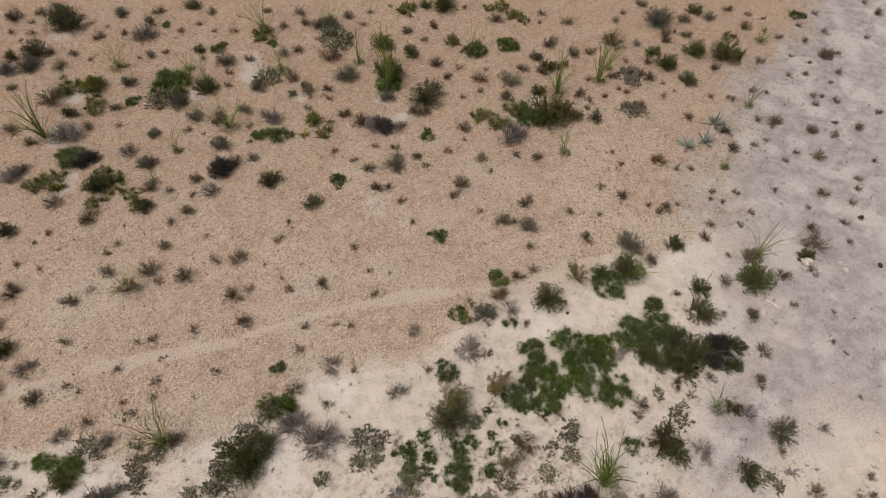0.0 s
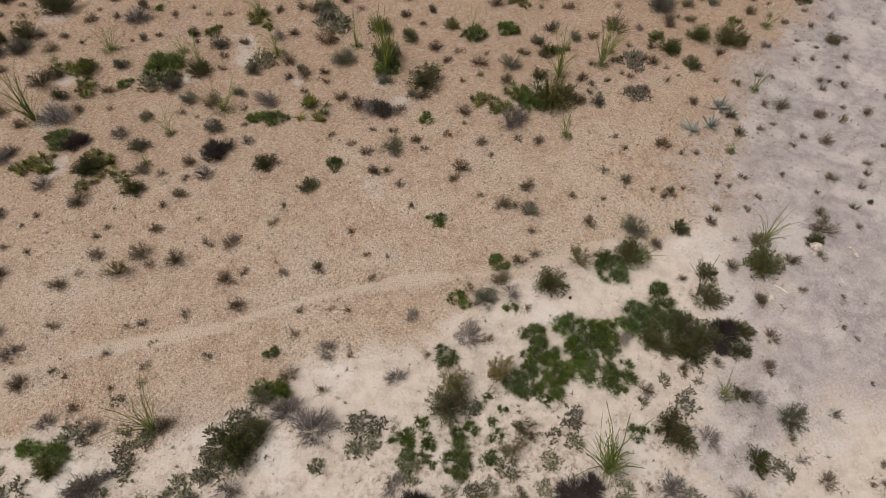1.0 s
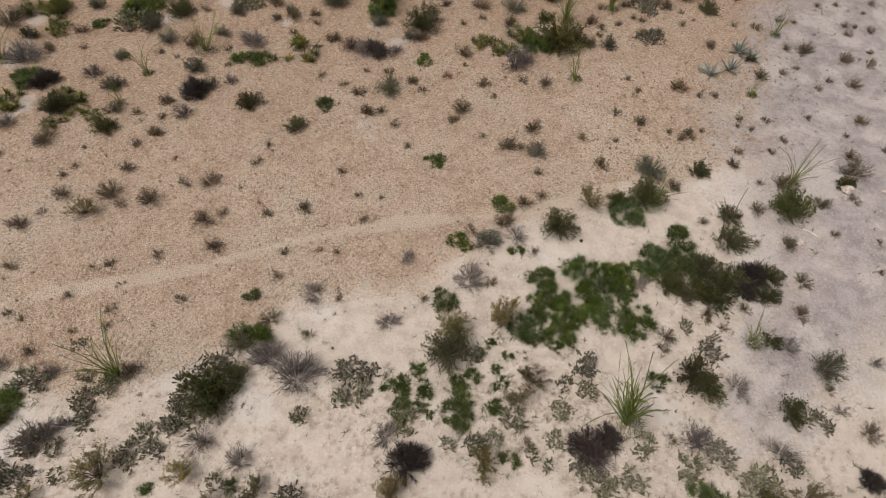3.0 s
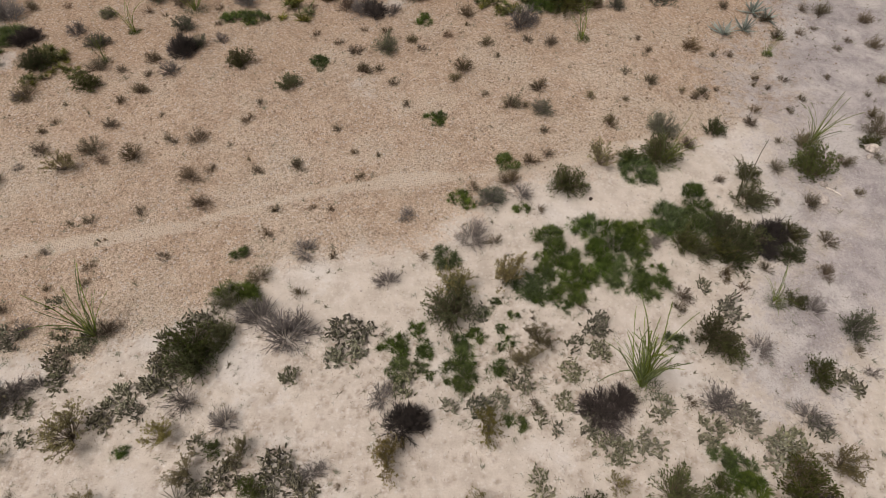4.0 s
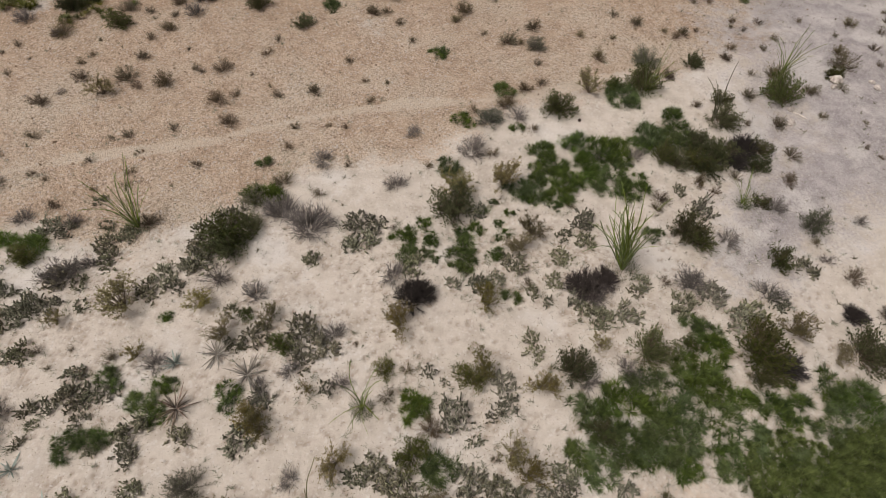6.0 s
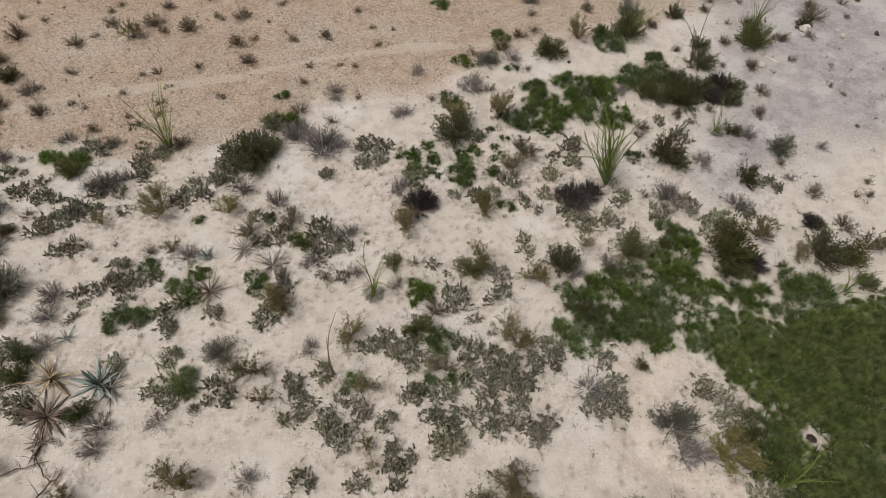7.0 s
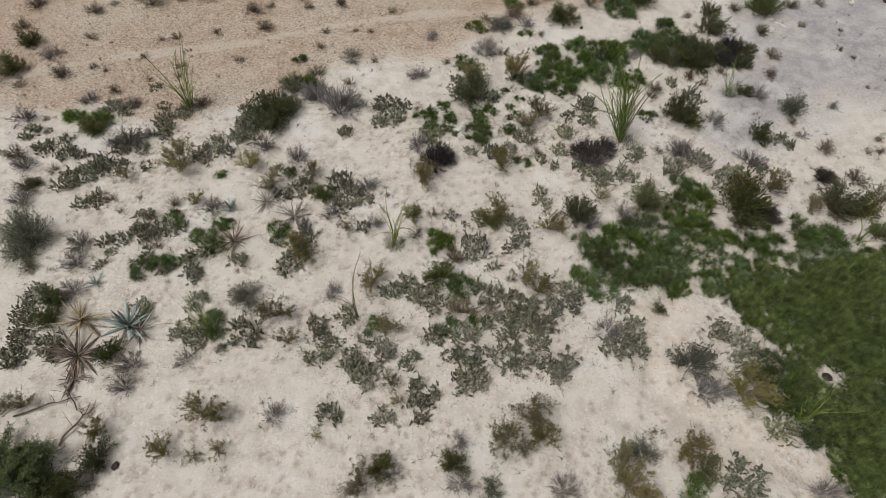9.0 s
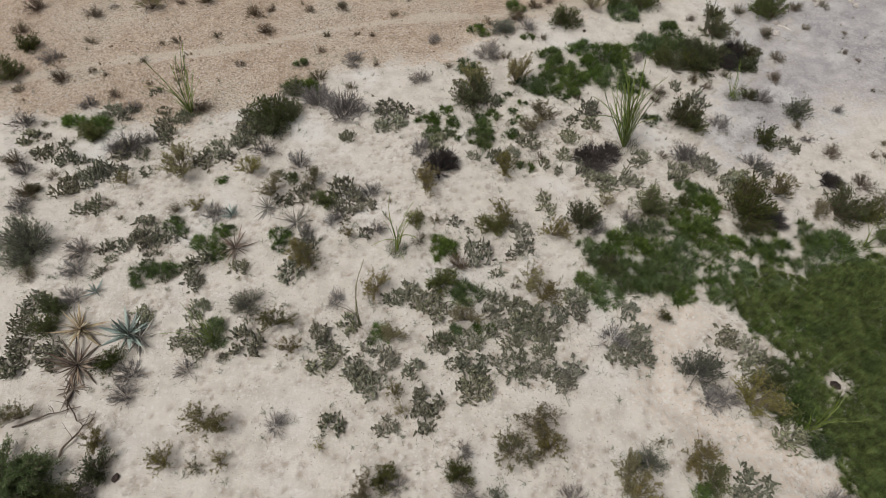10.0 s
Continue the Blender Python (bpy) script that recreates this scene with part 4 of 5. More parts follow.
plants("cholla", [(-0.37, -4.58, 0.9), (0.05, -5.33, 0.55), (0.19, 1.12, 0.64), (0.58, -4.47, 1.08), (0.76, -6.03, 1.03), (0.77, -5.38, 1.05), (0.8, 0.74, 0.34), (0.85, -6.37, 1.23), (1, -0.49, 1.34), (1.01, 5.03, 0.7), (1.19, 1.37, 0.35), (1.4, -2.55, 0.68), (1.68, -3.83, 0.92), (1.71, -2.87, 1.13), (1.83, -5.21, 0.76), (1.92, -1.32, 0.61), (2.11, 8.96, 1.12), (2.21, -5.86, 0.66), (2.21, 5, 0.97), (2.28, -4.53, 0.9), (2.37, -3.11, 1.12), (2.44, -5.33, 0.88), (2.64, -3.96, 1.09), (2.67, -0.33, 0.72), (2.77, 5.39, 0.98), (2.94, -5.65, 0.88), (3.09, 0.66, 1.03), (3.17, -0.06, 0.87), (3.22, -3.46, 1.11), (3.32, -4.94, 0.64)])
plants("cholla", [(3.45, -4.63, 0.9), (3.6, -4.07, 1.18), (3.67, -5.72, 0.63), (3.77, 6.15, 1.11), (3.93, -6.07, 0.83), (4.13, -3.3, 0.94), (4.21, 2, 0.76), (4.27, -5.66, 1.17), (4.27, 2.65, 0.77), (4.35, 4.77, 0.7), (4.81, -3.16, 0.94), (4.89, -2.52, 0.96), (5.11, 4.28, 0.59), (5.48, 5.33, 0.82), (5.9, 6.64, 1.01), (6.04, 7.61, 0.74), (6.15, -5.05, 0.98), (6.3, 4.54, 1.13), (6.74, 3.86, 1.06), (6.82, -3.11, 0.9), (6.98, 7.31, 0.91), (6.99, -5.05, 1.07), (7.14, 8.49, 1.17), (7.17, -4.12, 1.09), (7.22, 3.54, 1), (8.29, 3.71, 1.11), (8.81, 4.91, 0.71), (9.14, 5.26, 0.82), (9.42, -10.03, 1.04), (9.93, -9.52, 1.24)])
plants("cholla", [(10.53, -4.18, 1.1), (10.65, 4.29, 1.24), (11.21, -4.76, 1.17), (11.7, -5.31, 1.06), (11.8, -7.94, 1.27), (11.92, 10.57, 0.79), (11.97, 4.71, 1.14), (12.82, 9.34, 1.2), (12.84, 3.61, 1.38), (13.64, 3.85, 1.23), (14.76, 4.48, 0.97), (16.58, 6.22, 1.01), (-20.08, 32.37, 1.92), (-12.8, 34.93, 1.74), (-8.21, 39.65, 2.79), (14.85, 32.33, 1.7), (15.29, 35.9, 2.05)])
plants("grey", [(-20.93, 11.32, 1.21), (-20.45, 6.64, 1.24), (-19.29, 16.14, 0.58), (-19.07, 3.43, 1.03), (-18.34, 1.46, 1.11), (-17.8, 7.85, 0.91), (-15.59, 7.83, 0.85), (-15.07, -0.7, 1.17), (-14.99, 4.99, 1.66), (-14.9, -1.66, 1.14), (-14.55, -2.93, 1.02), (-14.1, 5.61, 0.87), (-11.5, -9.89, 0.91), (-11.42, -5.91, 1.14), (-11.37, -6.73, 1), (-10.13, 1.23, 1.03), (-9.52, -5.73, 0.74), (-8.68, 5.14, 1.21), (-6.97, 4.29, 1.19), (-6.59, 8.47, 1.63), (-6.08, -7.64, 0.86), (-6.05, 0.46, 0.85), (-5.37, 7.72, 2.12), (-5.25, 11.89, 1.11), (-5.06, 11.36, 0.61), (-5.05, 1.09, 0.89), (-4.48, -2.82, 0.81), (-3.6, 2.7, 1.02), (-3.2, 0.68, 0.88), (-1.79, -9.61, 0.78)])
plants("grey", [(-1.55, 10.37, 1.15), (-1.4, 5.37, 1.23), (-0.86, 13.86, 0.84), (0.29, -8.42, 0.77), (0.4, -9.8, 0.92), (2.11, 12.73, 1.43), (3.84, -10, 1.03), (4.59, 15.51, 1.1), (6.18, -4.15, 1.2), (6.3, 0.89, 1.04), (7.11, 4.69, 1.35), (7.86, 1.39, 1.05), (8.5, 12.39, 0.95), (9.21, -6.66, 1.15), (9.87, -6.53, 1.03), (10.29, 12.77, 0.95), (11.41, 5.28, 1.43), (12.38, -10.01, 1.11), (13.61, 7.68, 1.16), (14.58, 4.92, 1.37), (16.37, 9.52, 1.08), (17.79, 6.73, 0.74), (20.09, 8.89, 0.71), (-32.17, 34.61, 1.46), (-30, 37.22, 0.82), (-27.51, 24.32, 1.48), (-25.13, 28.13, 1.96), (-23.81, 22.35, 1.29), (-23.58, 39.78, 1.88), (-21.35, 21.03, 0.88)])
plants("grey", [(-20.66, 26.97, 1.22), (-14.25, 23.53, 1.32), (-12.19, 26.5, 0.87), (-12.04, 37.72, 1.19), (-11.54, 30.61, 1.54), (-11.54, 43.27, 1.2), (-4.34, 30.08, 1.47), (-2.5, 29.87, 1.08), (5.44, 29.27, 2.03), (9.65, 40.28, 0.9), (16.61, 40.4, 0.83), (26.26, 38.26, 0.91), (33.2, 42.6, 0.77)])
plants("black", [(-0.64, 4.26, 1.65), (6.75, 5.08, 1.64), (7.63, 5.36, 1.26), (14.04, 1.65, 1.37), (15.24, 12.41, 1.14), (15.8, 13.16, 1.48), (17.77, 3.86, 0.96), (-23.05, 25.93, 1.34), (-14.05, 25.25, 1.56), (-3.66, 29.88, 1.39)])
plants("creosote", [(-17.18, 16.17, 1.1), (-14.57, -7.46, 0.82), (-14.46, 3.02, 0.77), (-12.13, 3.71, 1.43), (-11.82, -8.28, 0.8), (-10.96, 1.57, 0.79), (-9.38, -8.99, 0.82), (-9.07, 3.73, 1.04), (-8.38, -9.05, 0.52), (-8.38, -7.71, 1.21), (-7.84, 2.58, 1.02), (-7.57, -8.96, 0.64), (-6.5, -3.77, 1.09), (-6.18, 3.18, 0.83), (-6.08, -0.84, 1.08), (-6.01, -4.89, 0.76), (-5.69, -1.16, 1.05), (-4.49, -8.34, 0.31), (-4.38, 0.4, 0.61), (-2.98, -2.18, 1.05), (-2.86, -9.8, 0.95), (-2.19, -4.26, 0.86), (-2.06, -6.46, 0.69), (-1.73, -7.15, 0.44), (-1.08, 3.08, 1.17), (0.6, -3.5, 0.99), (1.12, 10.35, 1.51), (1.93, -8.51, 1.08), (2.28, 1.38, 1.15), (2.5, -8.67, 0.76)])
plants("creosote", [(2.56, 4.14, 1.12), (3.07, -7.45, 1.19), (3.14, -1.78, 1.07), (3.28, -8.31, 1.05), (3.47, 10.72, 1.4), (3.64, -2.55, 0.95), (4.12, 6.96, 1.07), (4.43, 0.67, 1.13), (4.7, 7.77, 1.15), (5.76, -9.39, 1.24), (5.84, -9.94, 1.29), (6.92, 2.4, 0.77), (7.05, -8.11, 0.31), (8.2, -8.63, 1.12), (8.6, 17.45, 1.28), (10.59, -6.66, 1.44), (13.36, 3.02, 1.05), (14.96, 3.18, 1.26), (16.42, 1.99, 0.82), (19.71, 2.53, 1.04), (28.81, 29.91, 0.65)])
plants("rosette", [(-27.02, 33.22, 1.41), (-26.12, 33.74, 1.26), (-25.52, 33.31, 1.69), (-25.43, 23.56, 1.28), (-25.08, 26.47, 0.71), (-24.79, 24.09, 1.77), (-24.73, 31.86, 1.08), (-24.5, 31.1, 1.23), (-21.73, 25.07, 0.76), (-21.27, 24.56, 1.64), (-21.23, 22.7, 1.08), (-20.63, 23.83, 1.32), (-19.31, 23.25, 0.91), (-14.11, 40.1, 1.95), (-8.36, 29.71, 1.91), (-2.63, 44.29, 1.72), (3.49, 31.42, 1.59), (4.37, 30.06, 0.78), (4.67, 44.95, 0.99), (4.72, 30.38, 1.48), (5.74, 45.06, 1.24), (5.82, 31.79, 1.85), (6.76, 44.06, 1.51), (7.48, 43.23, 0.83), (24.64, 41.36, 1.13)])
plants("brown", [(-23.45, 15.77, 1.22), (-19.73, 4.1, 1.04), (-15.58, 16.73, 0.65), (-14.24, 17.09, 1.19), (-14.1, 10.75, 0.6), (-5.17, 14.15, 0.39), (-4.37, 14.11, 0.45), (-1.62, 7.93, 0.29), (0.29, -1.01, 0.99), (3.11, 12.52, 0.79), (3.99, 16.22, 1.18), (13.06, 11.08, 0.8), (13.69, 10.47, 0.61), (-29.23, 28.56, 1.01), (-28.18, 37.04, 0.82), (-27.48, 27.43, 0.85), (-26.82, 40.84, 0.43), (-26.74, 36.45, 0.49), (-24.2, 29.15, 0.88), (-22.88, 31.16, 0.91), (-22.18, 29.5, 0.52), (-21.19, 37.75, 0.66), (-20.94, 40.47, 0.78), (-19.57, 41.47, 0.61), (-17.23, 29.18, 0.74), (-16.6, 40.74, 0.78), (-16.11, 28.81, 0.37), (-15.8, 35.36, 0.73), (-15.56, 33.88, 0.72), (-14.48, 36.93, 0.83)])
plants("brown", [(-8.26, 37.61, 1.53), (-8.02, 33.87, 0.81), (-7.79, 32.76, 0.71), (-6.8, 27.46, 0.59), (-6.48, 31.07, 1.01), (-6.09, 42.07, 0.72), (-5.32, 30.38, 1.24), (-2.66, 27.82, 0.67), (-0.26, 41.92, 0.91), (0.11, 37.12, 1.19), (0.91, 35.56, 0.83), (1.02, 27.7, 0.67), (1.9, 36.73, 0.68), (2.17, 28.79, 0.45), (2.19, 29.91, 1.08), (3.35, 35.4, 1.17), (3.99, 36.58, 0.43), (5.38, 33.42, 1.15), (9.05, 44.27, 0.76), (11.06, 33.83, 1), (12.51, 39.17, 0.9), (15.5, 27.09, 1.15), (19.16, 40.86, 0.83), (22.16, 37.31, 0.8), (25.62, 45.41, 0.89), (28.86, 41.86, 0.76)])
plants("tuft", [(-24.06, 17.64, 0.53), (-23.8, 19.29, 0.34), (-23.58, 13.65, 0.95), (-22.63, 17.48, 0.53), (-22.12, 18.81, 0.27), (-21.58, 8.86, 0.63), (-20.11, 15.29, 1.02), (-19.72, 9.67, 1.06), (-19.43, 12.89, 0.75), (-19.4, 6.52, 0.44), (-19.22, 18.53, 0.61), (-18.93, 19.29, 0.48), (-18.76, 17.3, 0.92), (-18.52, 10.48, 0.45), (-18.36, 2.09, 1.15), (-17.7, 10.2, 0.41), (-17.67, 3.22, 0.64), (-16.73, -1.91, 0.81), (-16.69, 8.59, 0.72), (-16.27, 17.47, 1.39), (-16.23, 11.41, 0.48), (-16.13, 19.25, 0.82), (-15.72, 12.93, 0.44), (-15.37, 9.7, 0.44), (-14.83, 13.12, 0.69), (-14.65, 1.68, 0.59), (-14.07, 9.97, 0.59), (-13.97, 0.97, 0.34), (-13.38, 1.78, 0.3), (-12.88, 18.45, 0.74)])
plants("tuft", [(-12.82, 13.75, 0.64), (-12.52, 18.22, 0.47), (-12.34, 7.83, 0.97), (-11.89, 1.4, 0.74), (-11.45, 18.35, 1.01), (-11.15, 11.32, 0.67), (-11.15, 15.84, 1.16), (-10.42, 16.45, 0.72), (-10.17, 14.27, 0.97), (-9.85, 18.08, 0.27), (-9.33, 19.89, 0.76), (-8.63, 17.16, 0.33), (-8.45, -5.23, 0.42), (-8.14, 16.34, 0.78), (-6.95, 12.74, 0.63), (-6.88, 10.45, 0.96), (-6.81, 14.05, 0.58), (-6.25, 16.7, 0.85), (-5.04, 9.69, 0.74), (-4.56, 19.38, 0.69), (-3.87, 11.54, 0.49), (-3.58, 17.7, 0.53), (-3.23, 16.16, 0.65), (-2.7, 2.23, 0.3), (-2.41, 17.63, 0.4), (-1.37, 0.16, 0.72), (-0.67, 1.26, 0.62), (-0.12, 11.66, 0.62), (1.71, 5.55, 0.27), (2.2, 15.71, 0.65)])
plants("tuft", [(2.58, -1.96, 0.46), (4.25, 5.14, 0.68), (4.45, 8.75, 0.29), (5.01, -3.57, 0.35), (5.17, 17.52, 0.84), (5.28, 14.5, 0.59), (5.92, 19.73, 0.63), (5.95, 18.07, 0.74), (6.57, 9.34, 0.47), (10.15, 5.37, 0.55), (10.71, 9.41, 0.74), (10.98, 10.04, 0.91), (13.19, 18.81, 0.89), (14.23, 16.51, 0.66), (15, 11.41, 0.78), (16.71, 15.28, 0.58), (17.46, 17.49, 0.94), (17.54, 7.56, 0.63), (17.56, 11.22, 0.93), (18.2, 19.31, 0.56), (18.28, 15.25, 0.97), (18.33, 13.01, 0.83), (18.52, 5.73, 0.89), (19.19, 3.72, 0.96), (19.44, 19.09, 1.25), (20.62, 5.55, 0.42), (20.97, 17.88, 0.95), (20.99, 15.9, 0.66), (21.18, 5.6, 0.56), (21.59, 6.51, 0.57)])
plants("tuft", [(22.33, 13.58, 0.45), (22.64, 10.46, 0.31), (22.9, 12.96, 0.38), (23.01, 18.24, 0.75), (23.21, 15.54, 0.39), (-34.92, 41.74, 0.77), (-34.46, 41.5, 1.4), (-33.97, 39.56, 0.67), (-33.04, 41.1, 0.65), (-32.83, 38.69, 0.42), (-32.8, 42.36, 0.87), (-32.47, 39.6, 0.76), (-30.93, 32.92, 0.92), (-28.54, 35.55, 1.08), (-27.77, 31.8, 1.86), (-26.92, 39.28, 0.94), (-26.8, 24.97, 0.93), (-25.1, 39.77, 0.77), (-23.46, 41.31, 1.17), (-23.29, 42.97, 0.98), (-23.22, 20.01, 0.55), (-23.04, 36.95, 0.41), (-21.23, 21.3, 1.27), (-20.18, 31.66, 0.47), (-19.11, 34.8, 0.64), (-18.91, 43.1, 0.89), (-18.89, 20.68, 0.35), (-18.39, 23.66, 1.28), (-18.15, 40.69, 0.53), (-18.04, 36.99, 0.66)])
plants("tuft", [(-16.99, 23.59, 0.73), (-16.14, 21.09, 0.77), (-15.55, 30.29, 1.42), (-15.49, 24.41, 0.93), (-15.38, 23.18, 0.65), (-15.32, 21.73, 1), (-14.32, 43.47, 0.82), (-13.74, 20.03, 0.35), (-13.11, 29.75, 0.6), (-12.71, 28.14, 0.51), (-12.68, 41.38, 0.8), (-10.92, 34.9, 1.08), (-10.88, 38.37, 0.86), (-10.78, 41.79, 0.89), (-9.89, 41.6, 1.18), (-9.42, 33.35, 1.06), (-9.21, 31.59, 0.71), (-8.94, 21.19, 0.57), (-7.33, 43, 1), (-5.42, 26.65, 0.65), (-4.33, 25.87, 0.87), (-4.03, 44.76, 0.49), (-4.01, 27.99, 0.55), (-3.7, 24.01, 0.93), (-2.8, 24.22, 0.74), (-2.34, 41.09, 0.99), (-1.93, 23.06, 0.73), (-1.15, 21.29, 0.57), (-1.15, 27, 0.81), (-0.96, 40.21, 0.71)])
plants("tuft", [(-0.77, 31.5, 1.04), (-0.52, 26.24, 0.59), (1.45, 23.6, 0.81), (1.93, 24.66, 1.13), (2.15, 33.12, 0.51), (2.57, 44.85, 0.59), (2.99, 22.43, 0.58), (3.27, 27.02, 0.82), (3.44, 33.97, 0.6), (3.84, 25.93, 0.51), (4.34, 21.61, 1.22), (4.98, 43.12, 1.3), (5.19, 21.67, 0.57), (5.82, 27.48, 0.75), (6.07, 23.19, 1.11), (6.84, 36.66, 0.89), (7.1, 27.12, 0.9), (8.35, 36.3, 1.11), (8.78, 42.99, 0.58), (8.85, 22.41, 0.73), (9.16, 39.91, 1.12), (9.56, 20.31, 0.92), (9.56, 37.12, 0.9), (10.14, 37.33, 0.87), (10.37, 31.52, 1.25), (10.66, 22.28, 0.51), (11.14, 43.07, 0.94), (11.19, 24.61, 0.75), (11.36, 32.35, 0.63), (11.56, 33.25, 0.75)])
plants("tuft", [(11.82, 35.59, 0.62), (12.38, 23.9, 0.82), (12.38, 27.73, 0.54), (12.78, 33.61, 0.66), (12.82, 26.66, 0.54), (13.88, 36.16, 0.87), (13.92, 23.13, 0.59), (14.13, 34.59, 0.51), (14.33, 32.62, 0.82), (14.53, 22.56, 0.73), (14.59, 40.14, 1.83), (14.62, 34.12, 0.67), (15.13, 22.91, 0.92), (15.13, 36.39, 0.78), (15.38, 38.22, 0.63), (15.44, 43.62, 0.76), (15.49, 32.67, 0.82), (16, 23.27, 0.44), (16.05, 36.46, 0.88), (16.22, 44.64, 0.67), (16.7, 26.31, 0.62), (16.73, 35.91, 1.04), (17.08, 38.04, 0.88), (17.11, 20.59, 0.85), (17.34, 33.96, 0.59), (17.52, 26.43, 0.61), (17.58, 21.64, 0.72), (17.75, 35.34, 0.52), (18.03, 46, 1.01), (18.19, 23.8, 0.45)])
plants("tuft", [(18.44, 24.36, 0.57), (18.46, 34.49, 0.43), (18.58, 31.52, 0.82), (18.93, 23.52, 0.52), (19.32, 41.41, 1.34), (19.6, 21.67, 0.58), (20.11, 42.07, 0.56), (20.12, 24.3, 0.6), (20.56, 22.65, 0.59), (20.86, 30.11, 0.82), (20.98, 41.63, 0.96), (21.02, 33.8, 0.6), (21.12, 28.3, 0.94), (21.23, 43.75, 1.16), (22.43, 33.66, 0.77), (22.68, 28.8, 0.64), (22.78, 24.64, 0.53), (23.65, 20.2, 1.42), (23.79, 31.46, 0.74), (23.81, 29.39, 0.48), (24.13, 21.49, 0.94), (24.42, 34.65, 0.69), (24.49, 27.39, 0.54), (24.63, 23.24, 0.52), (24.84, 31.11, 1.25), (25.41, 34.59, 0.52), (25.48, 28.16, 0.55), (26, 24.41, 0.83), (26.19, 20.43, 0.57), (26.4, 42.88, 1.16)])
plants("tuft", [(26.5, 21.95, 0.73), (26.96, 27.87, 0.94), (27.27, 44.85, 0.7), (27.41, 30.39, 0.99), (27.68, 23.62, 0.67), (27.93, 42.61, 0.58), (28, 36.84, 0.54), (28.39, 44.34, 0.48), (28.58, 24.86, 0.69), (28.85, 33.35, 0.68), (29.03, 25.9, 0.62), (29.03, 39.12, 0.46), (29.1, 34.38, 0.69), (29.52, 36.84, 0.71), (29.69, 34.31, 0.52), (29.72, 31.44, 0.58), (30.22, 38.38, 0.54), (30.68, 33.85, 0.69), (30.96, 41.28, 0.66), (30.99, 27.6, 0.55), (31.09, 36.05, 0.44), (31.13, 31.02, 0.82), (31.23, 43.38, 0.68), (31.76, 39.29, 1.31), (32.18, 37.3, 0.64), (32.29, 39.52, 0.93), (33.26, 45.35, 0.7), (33.28, 39.85, 0.56), (33.42, 32.66, 0.68), (36.52, 41.89, 0.58)])
plants("tuft", [(38.52, 47.13, 0.61), (39.09, 45.67, 0.91)])
ocotillos([(12.4, -7.63, 2.32, 1.59, 7), (-8.85, -4.57, 2.51, 1.7, 8), (-3.48, -3.85, 3.6, 2.6, 5), (-2.26, -0.31, 3.3, 2.1, 6), (17.91, 0.32, 2.1, 1.62, 5), (8.47, 6.03, 4.05, 3.21, 26), (-12.78, 7.7, 3.39, 2.53, 12), (14.88, 9.81, 1.88, 1.98, 9), (14.95, 15.51, 4.0, 1.6, 5), (11.76, 17.72, 2.81, 3.37, 8), (19.85, 19.32, 2.88, 2.29, 9), (-18.12, 24.36, 1.61, 1.55, 5), (19.99, 26.67, 1.53, 1.64, 7), (-17.41, 27.13, 2.35, 1.77, 5), (9.08, 27.73, 2.85, 2.2, 6), (-26.74, 28.08, 3.84, 3.31, 13), (-14.51, 29.59, 2.74, 3.4, 10), (23.57, 32.97, 2.18, 1.79, 7)])
ocotillos([(9.27, 34.05, 3.63, 2.84, 13), (-17.22, 34.18, 2.54, 2.77, 9), (-27.96, 34.42, 1.51, 1.49, 4), (-3.5, 34.43, 4.43, 3.27, 16), (12.64, 35.49, 3.95, 2.63, 12), (-11.76, 35.71, 2.61, 3.14, 9), (-24.2, 35.77, 2.33, 3.25, 10), (-18.92, 35.84, 1.85, 2.39, 8), (-6.03, 37.17, 2.89, 2.31, 6), (13.68, 37.24, 2.75, 2.02, 7), (2.92, 38.82, 2.25, 2.1, 8), (-14.01, 40.88, 2.66, 3.49, 10), (27.16, 41.1, 2.07, 2.56, 8), (-8.67, 41.89, 2.37, 3.21, 10), (-5.67, 43.89, 1.38, 1.35, 5)])
plants("herb", [(12.6, -6.8, 1.3), (13.3, -7.6, 0.9), (13.0, -6.0, 0.7), (12.0, -3.6, 0.8)])
plants("dark", [(11.2, -6.1, 0.9), (11.9, -6.0, 0.8), (11.6, -7.1, 0.9)])
plants("cholla", [(12.3, -7.6, 1.1), (10.9, -5.4, 0.8)])
plants("herb", [(13.2, -2.2, 1.1), (14.6, -2.6, 1.4), (13.6, -3.6, 1.2), (15.2, -3.9, 1.5), (14.4, -4.6, 1.0), (16.4, -2.4, 1.3), (15.9, -5.2, 1.2), (15.3, -6.6, 1.1), (14.5, -7.9, 1.2), (15.0, -8.9, 1.3), (16.6, -4.2, 1.1), (13.9, -8.9, 1.0), (17.2, -1.3, 1.4), (15.9, -1.4, 1.2)])
plants("dark", [(15.7, -7.6, 0.8), (16.2, -3.3, 0.7), (14.2, -3.0, 0.6)])
BLUE = "blue-green agave rosette with broad pointed leaves"
for x, y, s in ((20.4, 30.9, 2.0), (21.1, 30.3, 1.5), (17.9, 28.5, 1.9), (19.3, 29.0, 2.0)):
    agave(x, y, s, M["agave"], 26, BLUE)
agave(-12.0, -4.4, 1.9, M["agave"], 32, "blue-green agave rosette with dry lower leaves", 0.15, 0, 72)
agave(-9.4, 1.3, 1.0, M["agave"], 22, BLUE)
agave(-13.8, -2.6, 1.0, M["agave"], 20, "small grey-blue agave beside a dry one", 0.12)
agave(-13.8, -4.2, 1.9, M["agave_tan"], 38, "straw-coloured dried agave with splayed curling leaves", 0.095, -8, 55, -0.1)
agave(-13.4, -5.6, 2.0, M["agave_dry"], 52, "withered brown agave with limp fraying leaves", 0.085, -12, 55, -0.14)
